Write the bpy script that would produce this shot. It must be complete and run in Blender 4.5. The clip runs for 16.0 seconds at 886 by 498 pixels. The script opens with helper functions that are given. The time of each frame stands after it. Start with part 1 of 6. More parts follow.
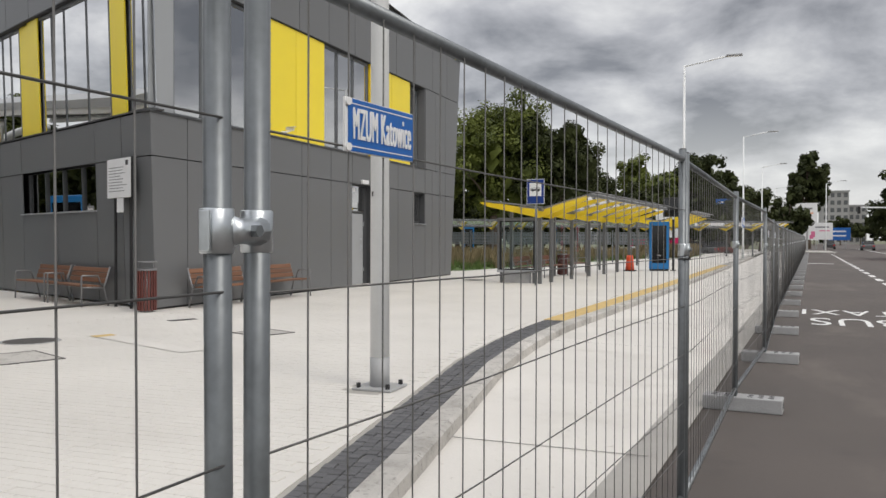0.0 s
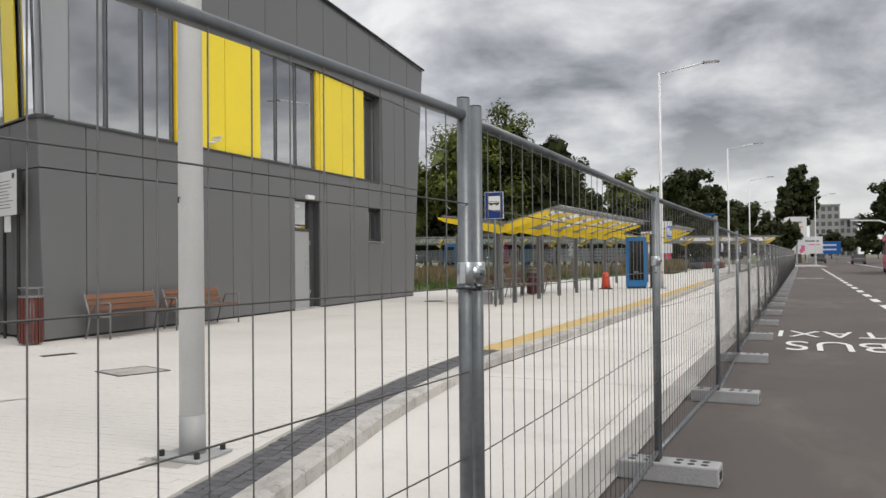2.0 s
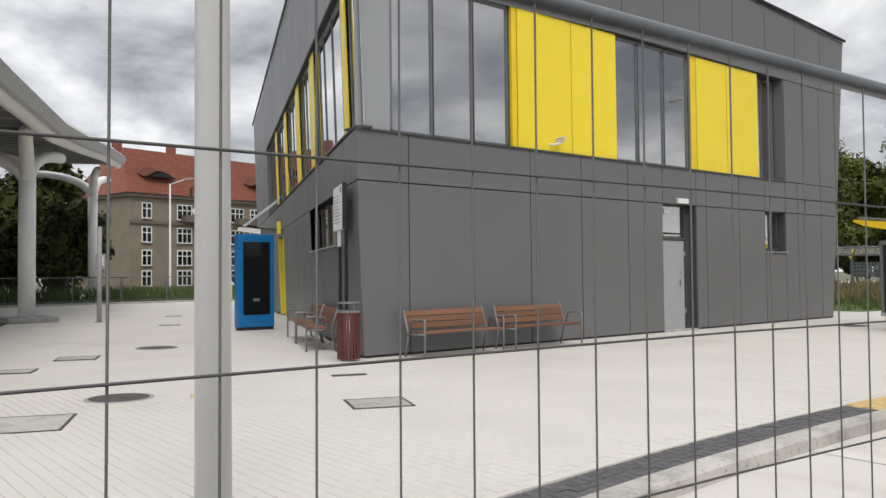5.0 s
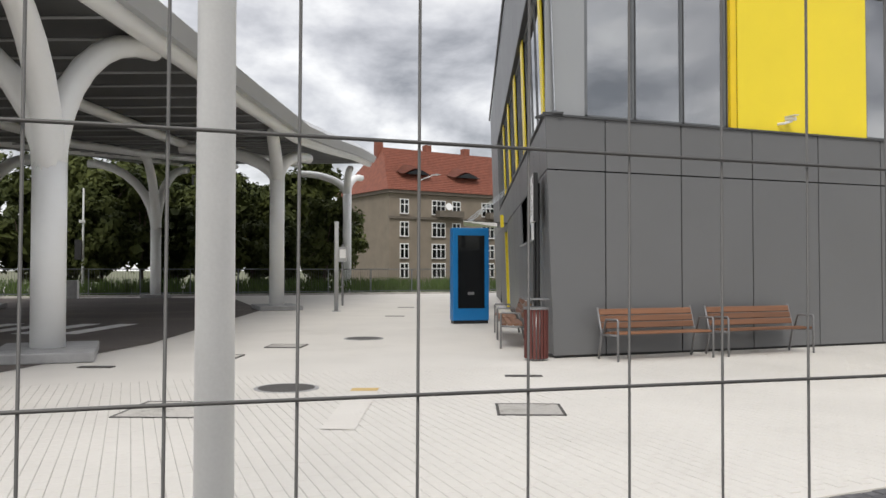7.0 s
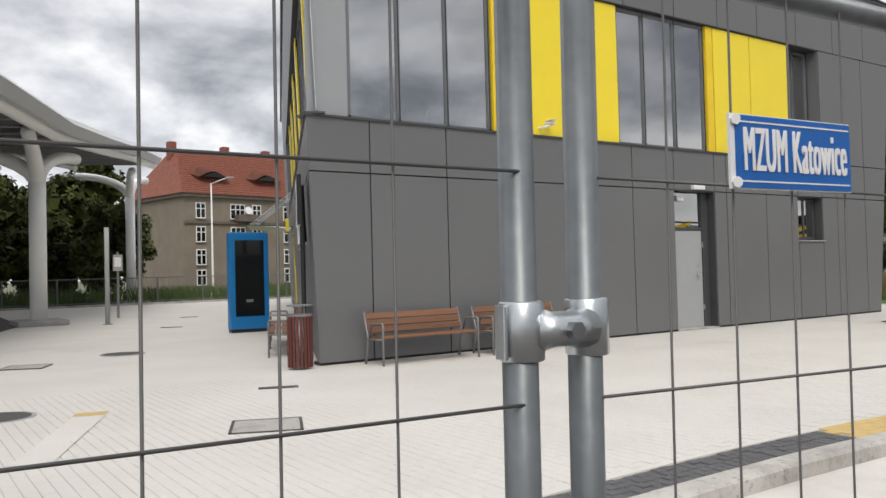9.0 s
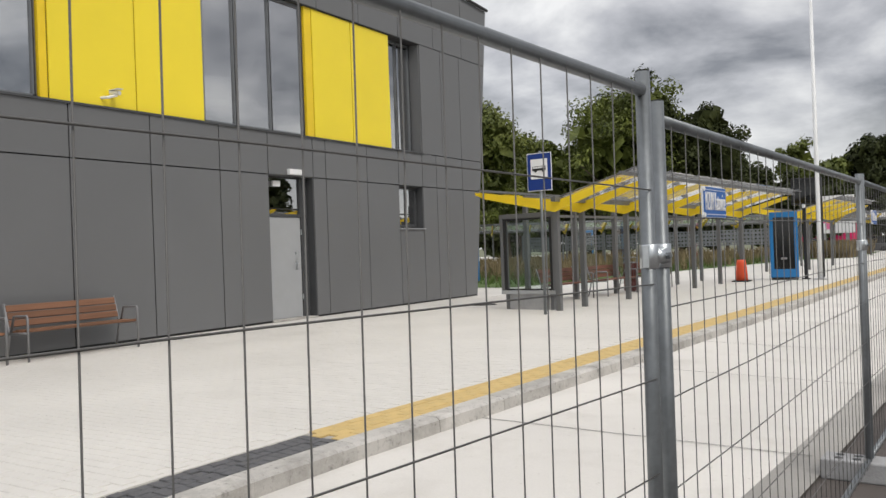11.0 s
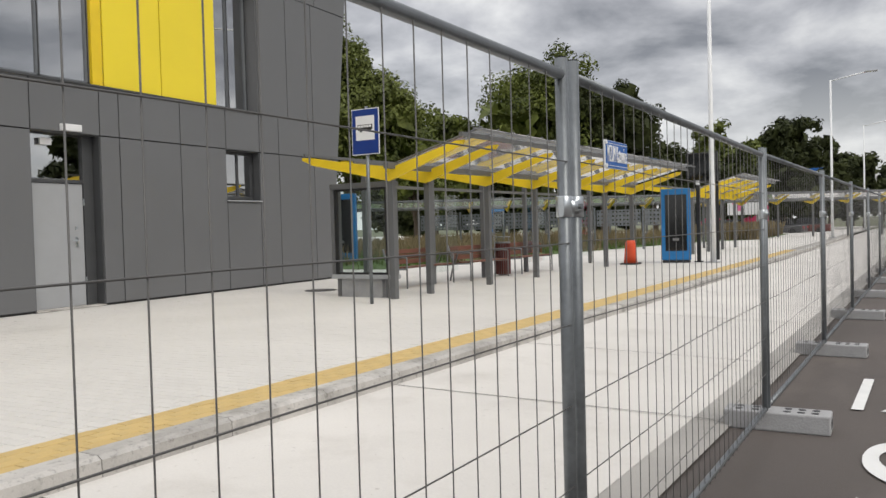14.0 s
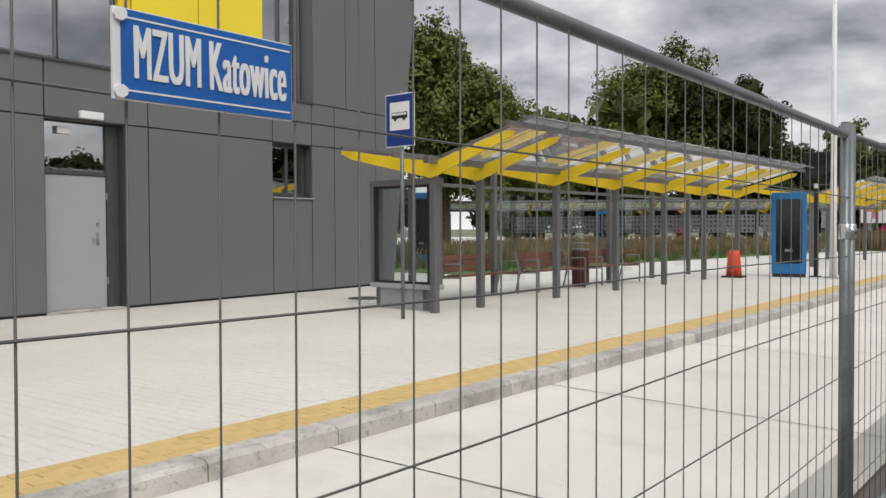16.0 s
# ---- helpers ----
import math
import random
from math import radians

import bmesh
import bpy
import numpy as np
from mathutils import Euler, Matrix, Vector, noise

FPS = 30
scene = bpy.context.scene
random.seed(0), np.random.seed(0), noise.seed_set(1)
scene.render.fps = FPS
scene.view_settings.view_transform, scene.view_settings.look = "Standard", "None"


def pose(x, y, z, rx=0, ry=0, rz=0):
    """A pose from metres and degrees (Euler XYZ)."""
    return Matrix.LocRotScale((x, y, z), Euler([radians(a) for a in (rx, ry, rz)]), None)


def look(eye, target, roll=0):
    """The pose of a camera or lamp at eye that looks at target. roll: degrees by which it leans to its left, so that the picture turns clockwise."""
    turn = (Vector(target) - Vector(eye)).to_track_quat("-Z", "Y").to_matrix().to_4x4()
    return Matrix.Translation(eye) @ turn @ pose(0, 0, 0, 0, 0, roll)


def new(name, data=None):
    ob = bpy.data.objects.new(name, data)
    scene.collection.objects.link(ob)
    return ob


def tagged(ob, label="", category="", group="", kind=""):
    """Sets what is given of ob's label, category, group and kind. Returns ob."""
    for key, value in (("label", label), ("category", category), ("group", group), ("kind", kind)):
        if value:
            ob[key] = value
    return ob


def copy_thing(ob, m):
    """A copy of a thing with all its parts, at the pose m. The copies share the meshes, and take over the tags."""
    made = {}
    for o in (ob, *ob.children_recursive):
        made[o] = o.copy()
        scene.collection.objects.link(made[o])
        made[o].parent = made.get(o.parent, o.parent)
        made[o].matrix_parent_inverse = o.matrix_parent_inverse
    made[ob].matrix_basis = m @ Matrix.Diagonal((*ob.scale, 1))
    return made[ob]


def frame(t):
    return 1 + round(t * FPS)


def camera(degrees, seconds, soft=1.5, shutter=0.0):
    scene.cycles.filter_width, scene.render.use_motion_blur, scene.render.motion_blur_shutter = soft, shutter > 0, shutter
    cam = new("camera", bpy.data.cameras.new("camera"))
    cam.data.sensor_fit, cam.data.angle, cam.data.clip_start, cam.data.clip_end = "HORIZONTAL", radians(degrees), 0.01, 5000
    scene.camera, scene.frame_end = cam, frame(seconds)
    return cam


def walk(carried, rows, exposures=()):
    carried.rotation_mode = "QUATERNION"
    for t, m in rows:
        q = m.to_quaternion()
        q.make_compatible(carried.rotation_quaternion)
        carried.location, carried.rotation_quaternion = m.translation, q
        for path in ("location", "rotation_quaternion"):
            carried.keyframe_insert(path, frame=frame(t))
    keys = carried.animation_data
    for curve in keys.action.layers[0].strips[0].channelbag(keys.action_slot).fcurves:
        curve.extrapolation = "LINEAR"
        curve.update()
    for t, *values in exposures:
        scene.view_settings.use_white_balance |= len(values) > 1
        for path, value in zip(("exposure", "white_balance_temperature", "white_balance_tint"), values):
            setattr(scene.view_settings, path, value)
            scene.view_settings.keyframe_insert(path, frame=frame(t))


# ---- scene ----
cam = camera(57.2, 16.0)
PATH = [
    (0, (-0.686, -0.891, 1.362), (-1.3965, 0.9786, 1.3367), 0.08),
    (0.5, (-0.544, -0.370, 1.364), (-1.1949, 1.5212, 1.3523), 0.41),
    (1, (-0.431, 0.169, 1.360), (-1.0359, 2.0757, 1.3561), 0.31),
    (1.5, (-0.307, 0.697, 1.355), (-0.9190, 2.6008, 1.3538), 0.12),
    (2, (-0.233, 1.234, 1.354), (-0.9290, 3.1090, 1.3741), -0.60),
    (2.5, (-0.130, 1.746, 1.377), (-0.9620, 3.5639, 1.4302), -1.27),
    (3, (-0.068, 2.238, 1.411), (-1.0704, 3.9653, 1.5205), -1.55),
    (3.5, (-0.087, 2.823, 1.400), (-1.2466, 4.4452, 1.5503), -1.49),
    (4, (-0.064, 3.413, 1.384), (-1.3780, 4.9144, 1.5189), -1.10),
    (4.5, (-0.050, 3.926, 1.367), (-1.4918, 5.3076, 1.4754), -0.91),
    (5, (-0.077, 4.434, 1.352), (-1.6290, 5.6941, 1.4157), -0.62),
    (7.5, (-0.126, 5.922, 1.379), (-2.0068, 6.6010, 1.4365), 0.06),
    (8, (-0.212, 6.066, 1.391), (-2.0722, 6.7968, 1.4550), -0.38),
    (8.5, (-0.211, 6.243, 1.390), (-1.9950, 7.1440, 1.4516), -0.89),
    (9, (-0.135, 6.562, 1.380), (-1.7827, 7.6942, 1.4331), -1.50),
    (9.5, (-0.116, 6.975, 1.341), (-1.5877, 8.3288, 1.3742), -2.10),
    (10, (-0.063, 7.399, 1.341), (-1.3606, 8.9211, 1.3549), -2.37),
    (12.5, (0.454, 10.153, 1.223), (-0.5069, 11.9067, 1.2156), -1.43),
    (13, (0.437, 10.725, 1.201), (-0.5064, 12.4887, 1.1796), -1.46),
    (13.5, (0.470, 11.313, 1.197), (-0.4597, 13.0833, 1.1570), -1.50),
    (14, (0.490, 11.841, 1.192), (-0.4363, 13.6126, 1.1378), -1.56),
    (14.5, (0.510, 12.410, 1.189), (-0.4362, 14.1701, 1.1193), -1.37),
    (15, (0.521, 13.107, 1.193), (-0.4845, 14.8339, 1.1194), -1.02),
    (15.5, (0.484, 13.575, 1.217), (-0.5881, 15.2610, 1.1428), -0.69),
    (16, (0.477, 14.077, 1.241), (-0.6906, 15.7003, 1.1913), -0.30),
]
walk(cam, [(t, look(eye, target, roll)) for t, eye, target, roll in PATH],
     [(0.0, 0.06), (2.0, 0.06), (4.0, 0.1), (6.0, 0.18), (7.5, 0.22), (8.5, 0.2), (10.0, 0.14), (12.5, 0.1), (16.0, 0.08)])

# ---- world, sun, exposure ----
world = bpy.data.worlds.new("overcast_sky")
scene.world = world
world.use_nodes = True
SUN_EL, SUN_AZ = 48.0, 115.0


def sky_nodes():
    nt = world.node_tree
    n, l = nt.nodes, nt.links
    n.clear()
    out = n.new("ShaderNodeOutputWorld")
    bg = n.new("ShaderNodeBackground")
    sky = n.new("ShaderNodeTexSky")
    sky.sky_type = "NISHITA"
    sky.sun_disc = False
    sky.sun_elevation, sky.sun_rotation = radians(SUN_EL), radians(SUN_AZ)
    tc = n.new("ShaderNodeTexCoord")
    sep = n.new("ShaderNodeSeparateXYZ")
    l.new(tc.outputs["Generated"], sep.inputs[0])
    # cloud deck: direction projected on a plane overhead, so that clouds flatten towards the horizon
    add = n.new("ShaderNodeMath")
    add.operation = "ADD"
    add.inputs[1].default_value = 0.32
    l.new(sep.outputs[2], add.inputs[0])
    mx = n.new("ShaderNodeMath")
    mx.operation = "MAXIMUM"
    mx.inputs[1].default_value = 0.1
    l.new(add.outputs[0], mx.inputs[0])
    dx, dy = n.new("ShaderNodeMath"), n.new("ShaderNodeMath")
    dx.operation = dy.operation = "DIVIDE"
    l.new(sep.outputs[0], dx.inputs[0])
    l.new(sep.outputs[1], dy.inputs[0])
    l.new(mx.outputs[0], dx.inputs[1])
    l.new(mx.outputs[0], dy.inputs[1])
    comb = n.new("ShaderNodeCombineXYZ")
    l.new(dx.outputs[0], comb.inputs[0])
    l.new(dy.outputs[0], comb.inputs[1])
    big = n.new("ShaderNodeTexNoise")
    big.inputs["Scale"].default_value, big.inputs["Detail"].default_value = 2.5, 9.0
    big.inputs["Roughness"].default_value, big.inputs["Distortion"].default_value = 0.55, 0.2
    l.new(comb.outputs[0], big.inputs["Vector"])
    ramp = n.new("ShaderNodeValToRGB")
    ramp.color_ramp.elements[0].position, ramp.color_ramp.elements[0].color = 0.36, (0.24, 0.242, 0.258, 1)
    ramp.color_ramp.elements[1].position, ramp.color_ramp.elements[1].color = 0.66, (0.86, 0.855, 0.845, 1)
    e = ramp.color_ramp.elements.new(0.5)
    e.color = (0.50, 0.50, 0.52, 1)
    l.new(big.outputs["Fac"], ramp.inputs[0])
    # brighter band low over the horizon
    low = n.new("ShaderNodeMapRange")
    low.inputs["From Min"].default_value, low.inputs["From Max"].default_value = 0.0, 0.16
    low.inputs["To Min"].default_value, low.inputs["To Max"].default_value = 0.75, 0.0
    l.new(sep.outputs[2], low.inputs["Value"])
    mixl = n.new("ShaderNodeMix")
    mixl.data_type = "RGBA"
    l.new(low.outputs[0], mixl.inputs[0])
    l.new(ramp.outputs[0], mixl.inputs[6])
    mixl.inputs[7].default_value = (0.92, 0.92, 0.91, 1)
    # an overcast sky is about three times as bright overhead as at the horizon
    zen = n.new("ShaderNodeMapRange")
    zen.inputs["From Min"].default_value, zen.inputs["From Max"].default_value = 0.35, 0.85
    zen.inputs["To Min"].default_value, zen.inputs["To Max"].default_value = 1.0, 2.1
    l.new(sep.outputs[2], zen.inputs["Value"])
    # the deck is thicker over the end of the street
    dot = n.new("ShaderNodeVectorMath")
    dot.operation = "DOT_PRODUCT"
    dot.inputs[1].default_value = (-0.12, -0.13, 0.0)
    l.new(tc.outputs["Generated"], dot.inputs[0])
    thin = n.new("ShaderNodeMath")
    thin.operation = "ADD"
    thin.inputs[1].default_value = 1.0
    l.new(dot.outputs["Value"], thin.inputs[0])
    both = n.new("ShaderNodeMath")
    both.operation = "MULTIPLY"
    l.new(thin.outputs[0], both.inputs[0])
    l.new(zen.outputs[0], both.inputs[1])
    sc = n.new("ShaderNodeVectorMath")
    sc.operation = "SCALE"
    l.new(mixl.outputs[2], sc.inputs[0])
    l.new(both.outputs[0], sc.inputs["Scale"])
    sc2 = n.new("ShaderNodeVectorMath")
    sc2.operation = "SCALE"
    sc2.inputs["Scale"].default_value = 0.012
    l.new(sky.outputs[0], sc2.inputs[0])
    sm = n.new("ShaderNodeVectorMath")
    sm.operation = "ADD"
    l.new(sc.outputs[0], sm.inputs[0])
    l.new(sc2.outputs[0], sm.inputs[1])
    l.new(sm.outputs[0], bg.inputs["Color"])
    bg.inputs["Strength"].default_value = 1.0
    l.new(bg.outputs[0], out.inputs[0])


sky_nodes()
sun = bpy.data.lights.new("sun", "SUN")
sun.energy, sun.angle, sun.color = 1.35, radians(25), (1.0, 0.94, 0.85)
sun_ob = new("sun", sun)
sun_ob.matrix_world = look((20, -20, 40), (20 - math.cos(radians(SUN_EL)) * math.sin(radians(SUN_AZ)) * 10, -20 - math.cos(radians(SUN_EL)) * math.cos(radians(SUN_AZ)) * 10, 40 - math.sin(radians(SUN_EL)) * 10))
scene.view_settings.exposure = 0.0

# ---- materials ----


def mat(name, color, rough=0.6, metal=0.0, var=0.12, scale=3.0, fine=60.0, bump=0.15, spec=0.5, color2=None, random_obj=0.0, stretch=None):
    """A procedural surface: two scales of variation, fine relief, and, for pieces, a shade of their own."""
    m = bpy.data.materials.new(name)
    m.use_nodes = True
    nt = m.node_tree
    n, l = nt.nodes, nt.links
    b = n["Principled BSDF"]
    tc = n.new("ShaderNodeTexCoord")
    mp = n.new("ShaderNodeMapping")
    if stretch:
        mp.inputs["Scale"].default_value = stretch
    l.new(tc.outputs["Object"], mp.inputs[0])
    n1, n2 = n.new("ShaderNodeTexNoise"), n.new("ShaderNodeTexNoise")
    n1.inputs["Scale"].default_value, n1.inputs["Detail"].default_value = scale, 5.0
    n2.inputs["Scale"].default_value, n2.inputs["Detail"].default_value = fine, 3.0
    l.new(mp.outputs[0], n1.inputs["Vector"])
    l.new(mp.outputs[0], n2.inputs["Vector"])
    mixn = n.new("ShaderNodeMath")
    mixn.operation = "MULTIPLY_ADD"
    l.new(n2.outputs["Fac"], mixn.inputs[0])
    mixn.inputs[1].default_value = 0.45
    l.new(n1.outputs["Fac"], mixn.inputs[2])
    src = mixn.outputs[0]
    if random_obj:
        oi = n.new("ShaderNodeObjectInfo")
        ma = n.new("ShaderNodeMath")
        ma.operation = "MULTIPLY_ADD"
        l.new(oi.outputs["Random"], ma.inputs[0])
        ma.inputs[1].default_value = random_obj
        l.new(src, ma.inputs[2])
        src = ma.outputs[0]
    mr = n.new("ShaderNodeMapRange")
    mr.inputs["From Min"].default_value, mr.inputs["From Max"].default_value = 0.45, 1.0 + random_obj
    l.new(src, mr.inputs["Value"])
    mix = n.new("ShaderNodeMix")
    mix.data_type = "RGBA"
    l.new(mr.outputs[0], mix.inputs[0])
    c2 = color2 or tuple(min(1.0, c * (1 + var)) for c in color)
    c1 = tuple(c * (1 - var) for c in color)
    mix.inputs[6].default_value, mix.inputs[7].default_value = (*c1, 1), (*c2, 1)
    l.new(mix.outputs[2], b.inputs["Base Color"])
    rr = n.new("ShaderNodeMapRange")
    rr.inputs["To Min"].default_value, rr.inputs["To Max"].default_value = max(0.02, rough - 0.08), min(1.0, rough + 0.1)
    l.new(n1.outputs["Fac"], rr.inputs["Value"])
    l.new(rr.outputs[0], b.inputs["Roughness"])
    b.inputs["Metallic"].default_value = metal
    b.inputs["Specular IOR Level"].default_value = spec
    if bump:
        bp = n.new("ShaderNodeBump")
        bp.inputs["Strength"].default_value, bp.inputs["Distance"].default_value = bump, 0.01
        l.new(n2.outputs["Fac"], bp.inputs["Height"])
        l.new(bp.outputs[0], b.inputs["Normal"])
    return m


def glass_mat(name, tint=(0.9, 0.95, 0.95), rough=0.01, reflect=0.12):
    """Thin window glass: clear, with a mirror's reflection that grows at a slant."""
    m = bpy.data.materials.new(name)
    m.use_nodes = True
    n, l = m.node_tree.nodes, m.node_tree.links
    n.clear()
    out = n.new("ShaderNodeOutputMaterial")
    tr, gl, mx = n.new("ShaderNodeBsdfTransparent"), n.new("ShaderNodeBsdfGlossy"), n.new("ShaderNodeMixShader")
    tr.inputs[0].default_value = (*tint, 1)
    gl.inputs["Roughness"].default_value = rough
    lw = n.new("ShaderNodeFresnel")
    lw.inputs["IOR"].default_value = 1.52
    ad = n.new("ShaderNodeMath")
    ad.operation = "ADD"
    ad.use_clamp = True
    ad.inputs[1].default_value = reflect
    l.new(lw.outputs[0], ad.inputs[0])
    l.new(ad.outputs[0], mx.inputs[0])
    l.new(tr.outputs[0], mx.inputs[1])
    l.new(gl.outputs[0], mx.inputs[2])
    l.new(mx.outputs[0], out.inputs[0])
    return m


M_CLAD = mat("grey_cladding", (0.143, 0.146, 0.15), 0.42, var=0.07, scale=0.5, fine=90, bump=0.03, random_obj=0.25)
M_CLAD2 = mat("light_grey_cladding", (0.33, 0.345, 0.36), 0.45, var=0.06, scale=0.5, fine=90, bump=0.03, random_obj=0.2)
M_CANOPY = mat("pale_grey_roof_sheet", (0.5, 0.51, 0.52), 0.4, var=0.06, scale=0.5, fine=90, bump=0.03)
# near-black; on soffits and behind the lower windows it stands for shade
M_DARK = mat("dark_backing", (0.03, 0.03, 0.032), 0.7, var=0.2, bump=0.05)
M_YEL = mat("yellow_cladding", (0.9, 0.71, 0.035), 0.4, var=0.05, scale=0.8, fine=90, bump=0.02, random_obj=0.15)
M_YELSTEEL = mat("yellow_painted_steel", (0.85, 0.6, 0.02), 0.4, var=0.08, scale=2, bump=0.03)
M_FRAME = mat("anthracite_frame", (0.062, 0.064, 0.067), 0.4, var=0.1, bump=0.02)
M_MULL = mat("grey_aluminium_mullion", (0.2, 0.21, 0.22), 0.35, 0.4, var=0.1, bump=0.02)
# underside panels of the canopy, with their shade put into the base colour
M_SOFFIT = mat("shade_toned_canopy_soffit", (0.085, 0.085, 0.083), 0.5, var=0.25, scale=0.7, fine=40, bump=0.05)
M_GLASS = glass_mat("window_glass", (0.62, 0.66, 0.68), 0.01, 0.62)
M_GLASSW = glass_mat("coated_window_glass", (0.55, 0.58, 0.6), 0.01, 0.9)
M_ROOFG = glass_mat("roof_glass", (0.78, 0.82, 0.81), 0.05, 0.02)


def frost(m, amount):
    """Milky, light-scattering glass."""
    n, l = m.node_tree.nodes, m.node_tree.links
    out = [k for k in n if k.type == "OUTPUT_MATERIAL"][0]
    src = out.inputs[0].links[0].from_socket
    tl, mx = n.new("ShaderNodeBsdfTranslucent"), n.new("ShaderNodeMixShader")
    tl.inputs[0].default_value = (0.8, 0.82, 0.82, 1)
    mx.inputs[0].default_value = amount
    l.new(src, mx.inputs[1])
    l.new(tl.outputs[0], mx.inputs[2])
    l.new(mx.outputs[0], out.inputs[0])


frost(M_ROOFG, 0.14)
M_WOODS = mat("dark_brown_wood_slat", (0.155, 0.06, 0.038), 0.55, var=0.3, scale=2.5, fine=40, bump=0.15, stretch=(6, 0.6, 6), random_obj=0.3)
M_CLEAR = glass_mat("clear_glass", (0.88, 0.93, 0.92), 0.01, 0.03)
M_ROOM = mat("room_wall", (0.32, 0.32, 0.33), 0.8, var=0.25, scale=0.6)
M_PAVE = mat("pale_concrete_paving", (0.60, 0.578, 0.54), 0.8, var=0.09, scale=0.6, fine=45, bump=0.12, random_obj=0.22)
M_JOINT = mat("paving_joint_sand", (0.36, 0.345, 0.315), 0.9, var=0.25, scale=0.8, fine=80)
M_BAY = mat("pale_concrete_slab", (0.63, 0.605, 0.565), 0.82, var=0.1, scale=0.5, fine=70, bump=0.15)
M_KERB = mat("kerb_concrete", (0.47, 0.45, 0.42), 0.85, var=0.26, scale=2.5, fine=90, bump=0.35, random_obj=0.3)
M_COBBLE = mat("dark_granite_sett", (0.10, 0.10, 0.105), 0.75, var=0.35, scale=12, fine=90, bump=0.5, random_obj=0.5)
M_TACT = mat("yellow_tactile_paver", (0.57, 0.41, 0.165), 0.8, var=0.12, scale=3, fine=70, bump=0.25, random_obj=0.35)
M_ASPH = mat("asphalt", (0.098, 0.084, 0.076), 0.85, var=0.22, scale=0.35, fine=160, bump=0.5)
M_ASPH2 = mat("worn_asphalt", (0.36, 0.345, 0.32), 0.85, var=0.22, scale=0.8, fine=160, bump=0.5)


def weather(m, tint, scale, low, high, amount, stretch=(1, 1, 1)):
    """Lays irregular dusty or oily patches over a surface."""
    n, l = m.node_tree.nodes, m.node_tree.links
    b = n["Principled BSDF"]
    src = b.inputs["Base Color"].links[0].from_socket
    tc, mp, ns, mr, mx = n.new("ShaderNodeTexCoord"), n.new("ShaderNodeMapping"), n.new("ShaderNodeTexNoise"), n.new("ShaderNodeMapRange"), n.new("ShaderNodeMix")
    mp.inputs["Scale"].default_value = stretch
    ns.inputs["Scale"].default_value, ns.inputs["Detail"].default_value, ns.inputs["Roughness"].default_value = scale, 8.0, 0.65
    l.new(tc.outputs["Object"], mp.inputs[0])
    l.new(mp.outputs[0], ns.inputs["Vector"])
    mr.inputs["From Min"].default_value, mr.inputs["From Max"].default_value = low, high
    mr.inputs["To Min"].default_value, mr.inputs["To Max"].default_value = 0.0, amount
    l.new(ns.outputs["Fac"], mr.inputs["Value"])
    mx.data_type = "RGBA"
    l.new(mr.outputs[0], mx.inputs[0])
    l.new(src, mx.inputs[6])
    mx.inputs[7].default_value = (*tint, 1)
    l.new(mx.outputs[2], b.inputs["Base Color"])


weather(M_ASPH, (0.2, 0.172, 0.15), 0.5, 0.52, 0.72, 0.6, (1.0, 0.35, 1.0))
weather(M_ASPH, (0.07, 0.062, 0.058), 1.6, 0.56, 0.7, 0.55)
weather(M_BAY, (0.42, 0.39, 0.35), 1.1, 0.52, 0.75, 0.45)
weather(M_PAVE, (0.42, 0.395, 0.36), 0.45, 0.55, 0.75, 0.35)
weather(M_KERB, (0.19, 0.18, 0.16), 2.2, 0.48, 0.66, 0.6)
weather(M_KERB, (0.13, 0.125, 0.115), 22.0, 0.55, 0.68, 0.6)
weather(M_TACT, (0.36, 0.28, 0.15), 2.5, 0.5, 0.7, 0.45)
weather(M_BAY, (0.36, 0.33, 0.29), 14.0, 0.64, 0.72, 0.6)
M_PAINT = mat("road_paint", (0.72, 0.72, 0.70), 0.7, var=0.1, scale=4, fine=90, bump=0.2)
M_GALV = mat("galvanised_steel", (0.185, 0.2, 0.21), 0.42, 0.55, var=0.22, scale=7, fine=50, bump=0.06)
M_WIRE = mat("dull_galvanised_wire", (0.11, 0.108, 0.104), 0.5, 0.3, var=0.15, scale=6, bump=0.03)
M_CLAMP = mat("bright_zinc_clamp", (0.55, 0.58, 0.60), 0.3, 0.9, var=0.15, scale=20, bump=0.08)
M_BLOCK = mat("grey_ballast_block", (0.34, 0.34, 0.34), 0.85, var=0.18, scale=4, fine=70, bump=0.35)
M_PLASTIC = mat("black_plastic", (0.015, 0.015, 0.016), 0.45, bump=0.0)
M_SIGN = mat("blue_sign_enamel", (0.006, 0.115, 0.43), 0.45, var=0.06, bump=0.02)
M_STOP = mat("deep_blue_sign_film", (0.004, 0.035, 0.22), 0.45, var=0.06, bump=0.02)
M_WHITE = mat("white_enamel", (0.8, 0.8, 0.8), 0.45, var=0.05, bump=0.02)
M_POLE = mat("light_grey_pole_paint", (0.76, 0.77, 0.77), 0.38, var=0.07, scale=2, bump=0.03)
M_POLEB = mat("mid_grey_pole_paint", (0.36, 0.365, 0.37), 0.45, var=0.08, bump=0.03)
M_WHITEST = mat("white_painted_tube", (0.9, 0.9, 0.885), 0.32, var=0.04, scale=1, bump=0.02)
M_WOOD = mat("red_brown_wood_slat", (0.19, 0.088, 0.045), 0.5, var=0.45, scale=3.0, fine=40, bump=0.2, stretch=(9, 0.5, 9), random_obj=0.6)
M_WOODD = mat("dark_red_wood_slat", (0.115, 0.03, 0.024), 0.5, var=0.3, scale=4, fine=40, bump=0.1, stretch=(6, 6, 0.6), random_obj=0.3)
M_BENCH = mat("grey_cast_metal", (0.24, 0.24, 0.245), 0.45, 0.5, var=0.1, bump=0.05)
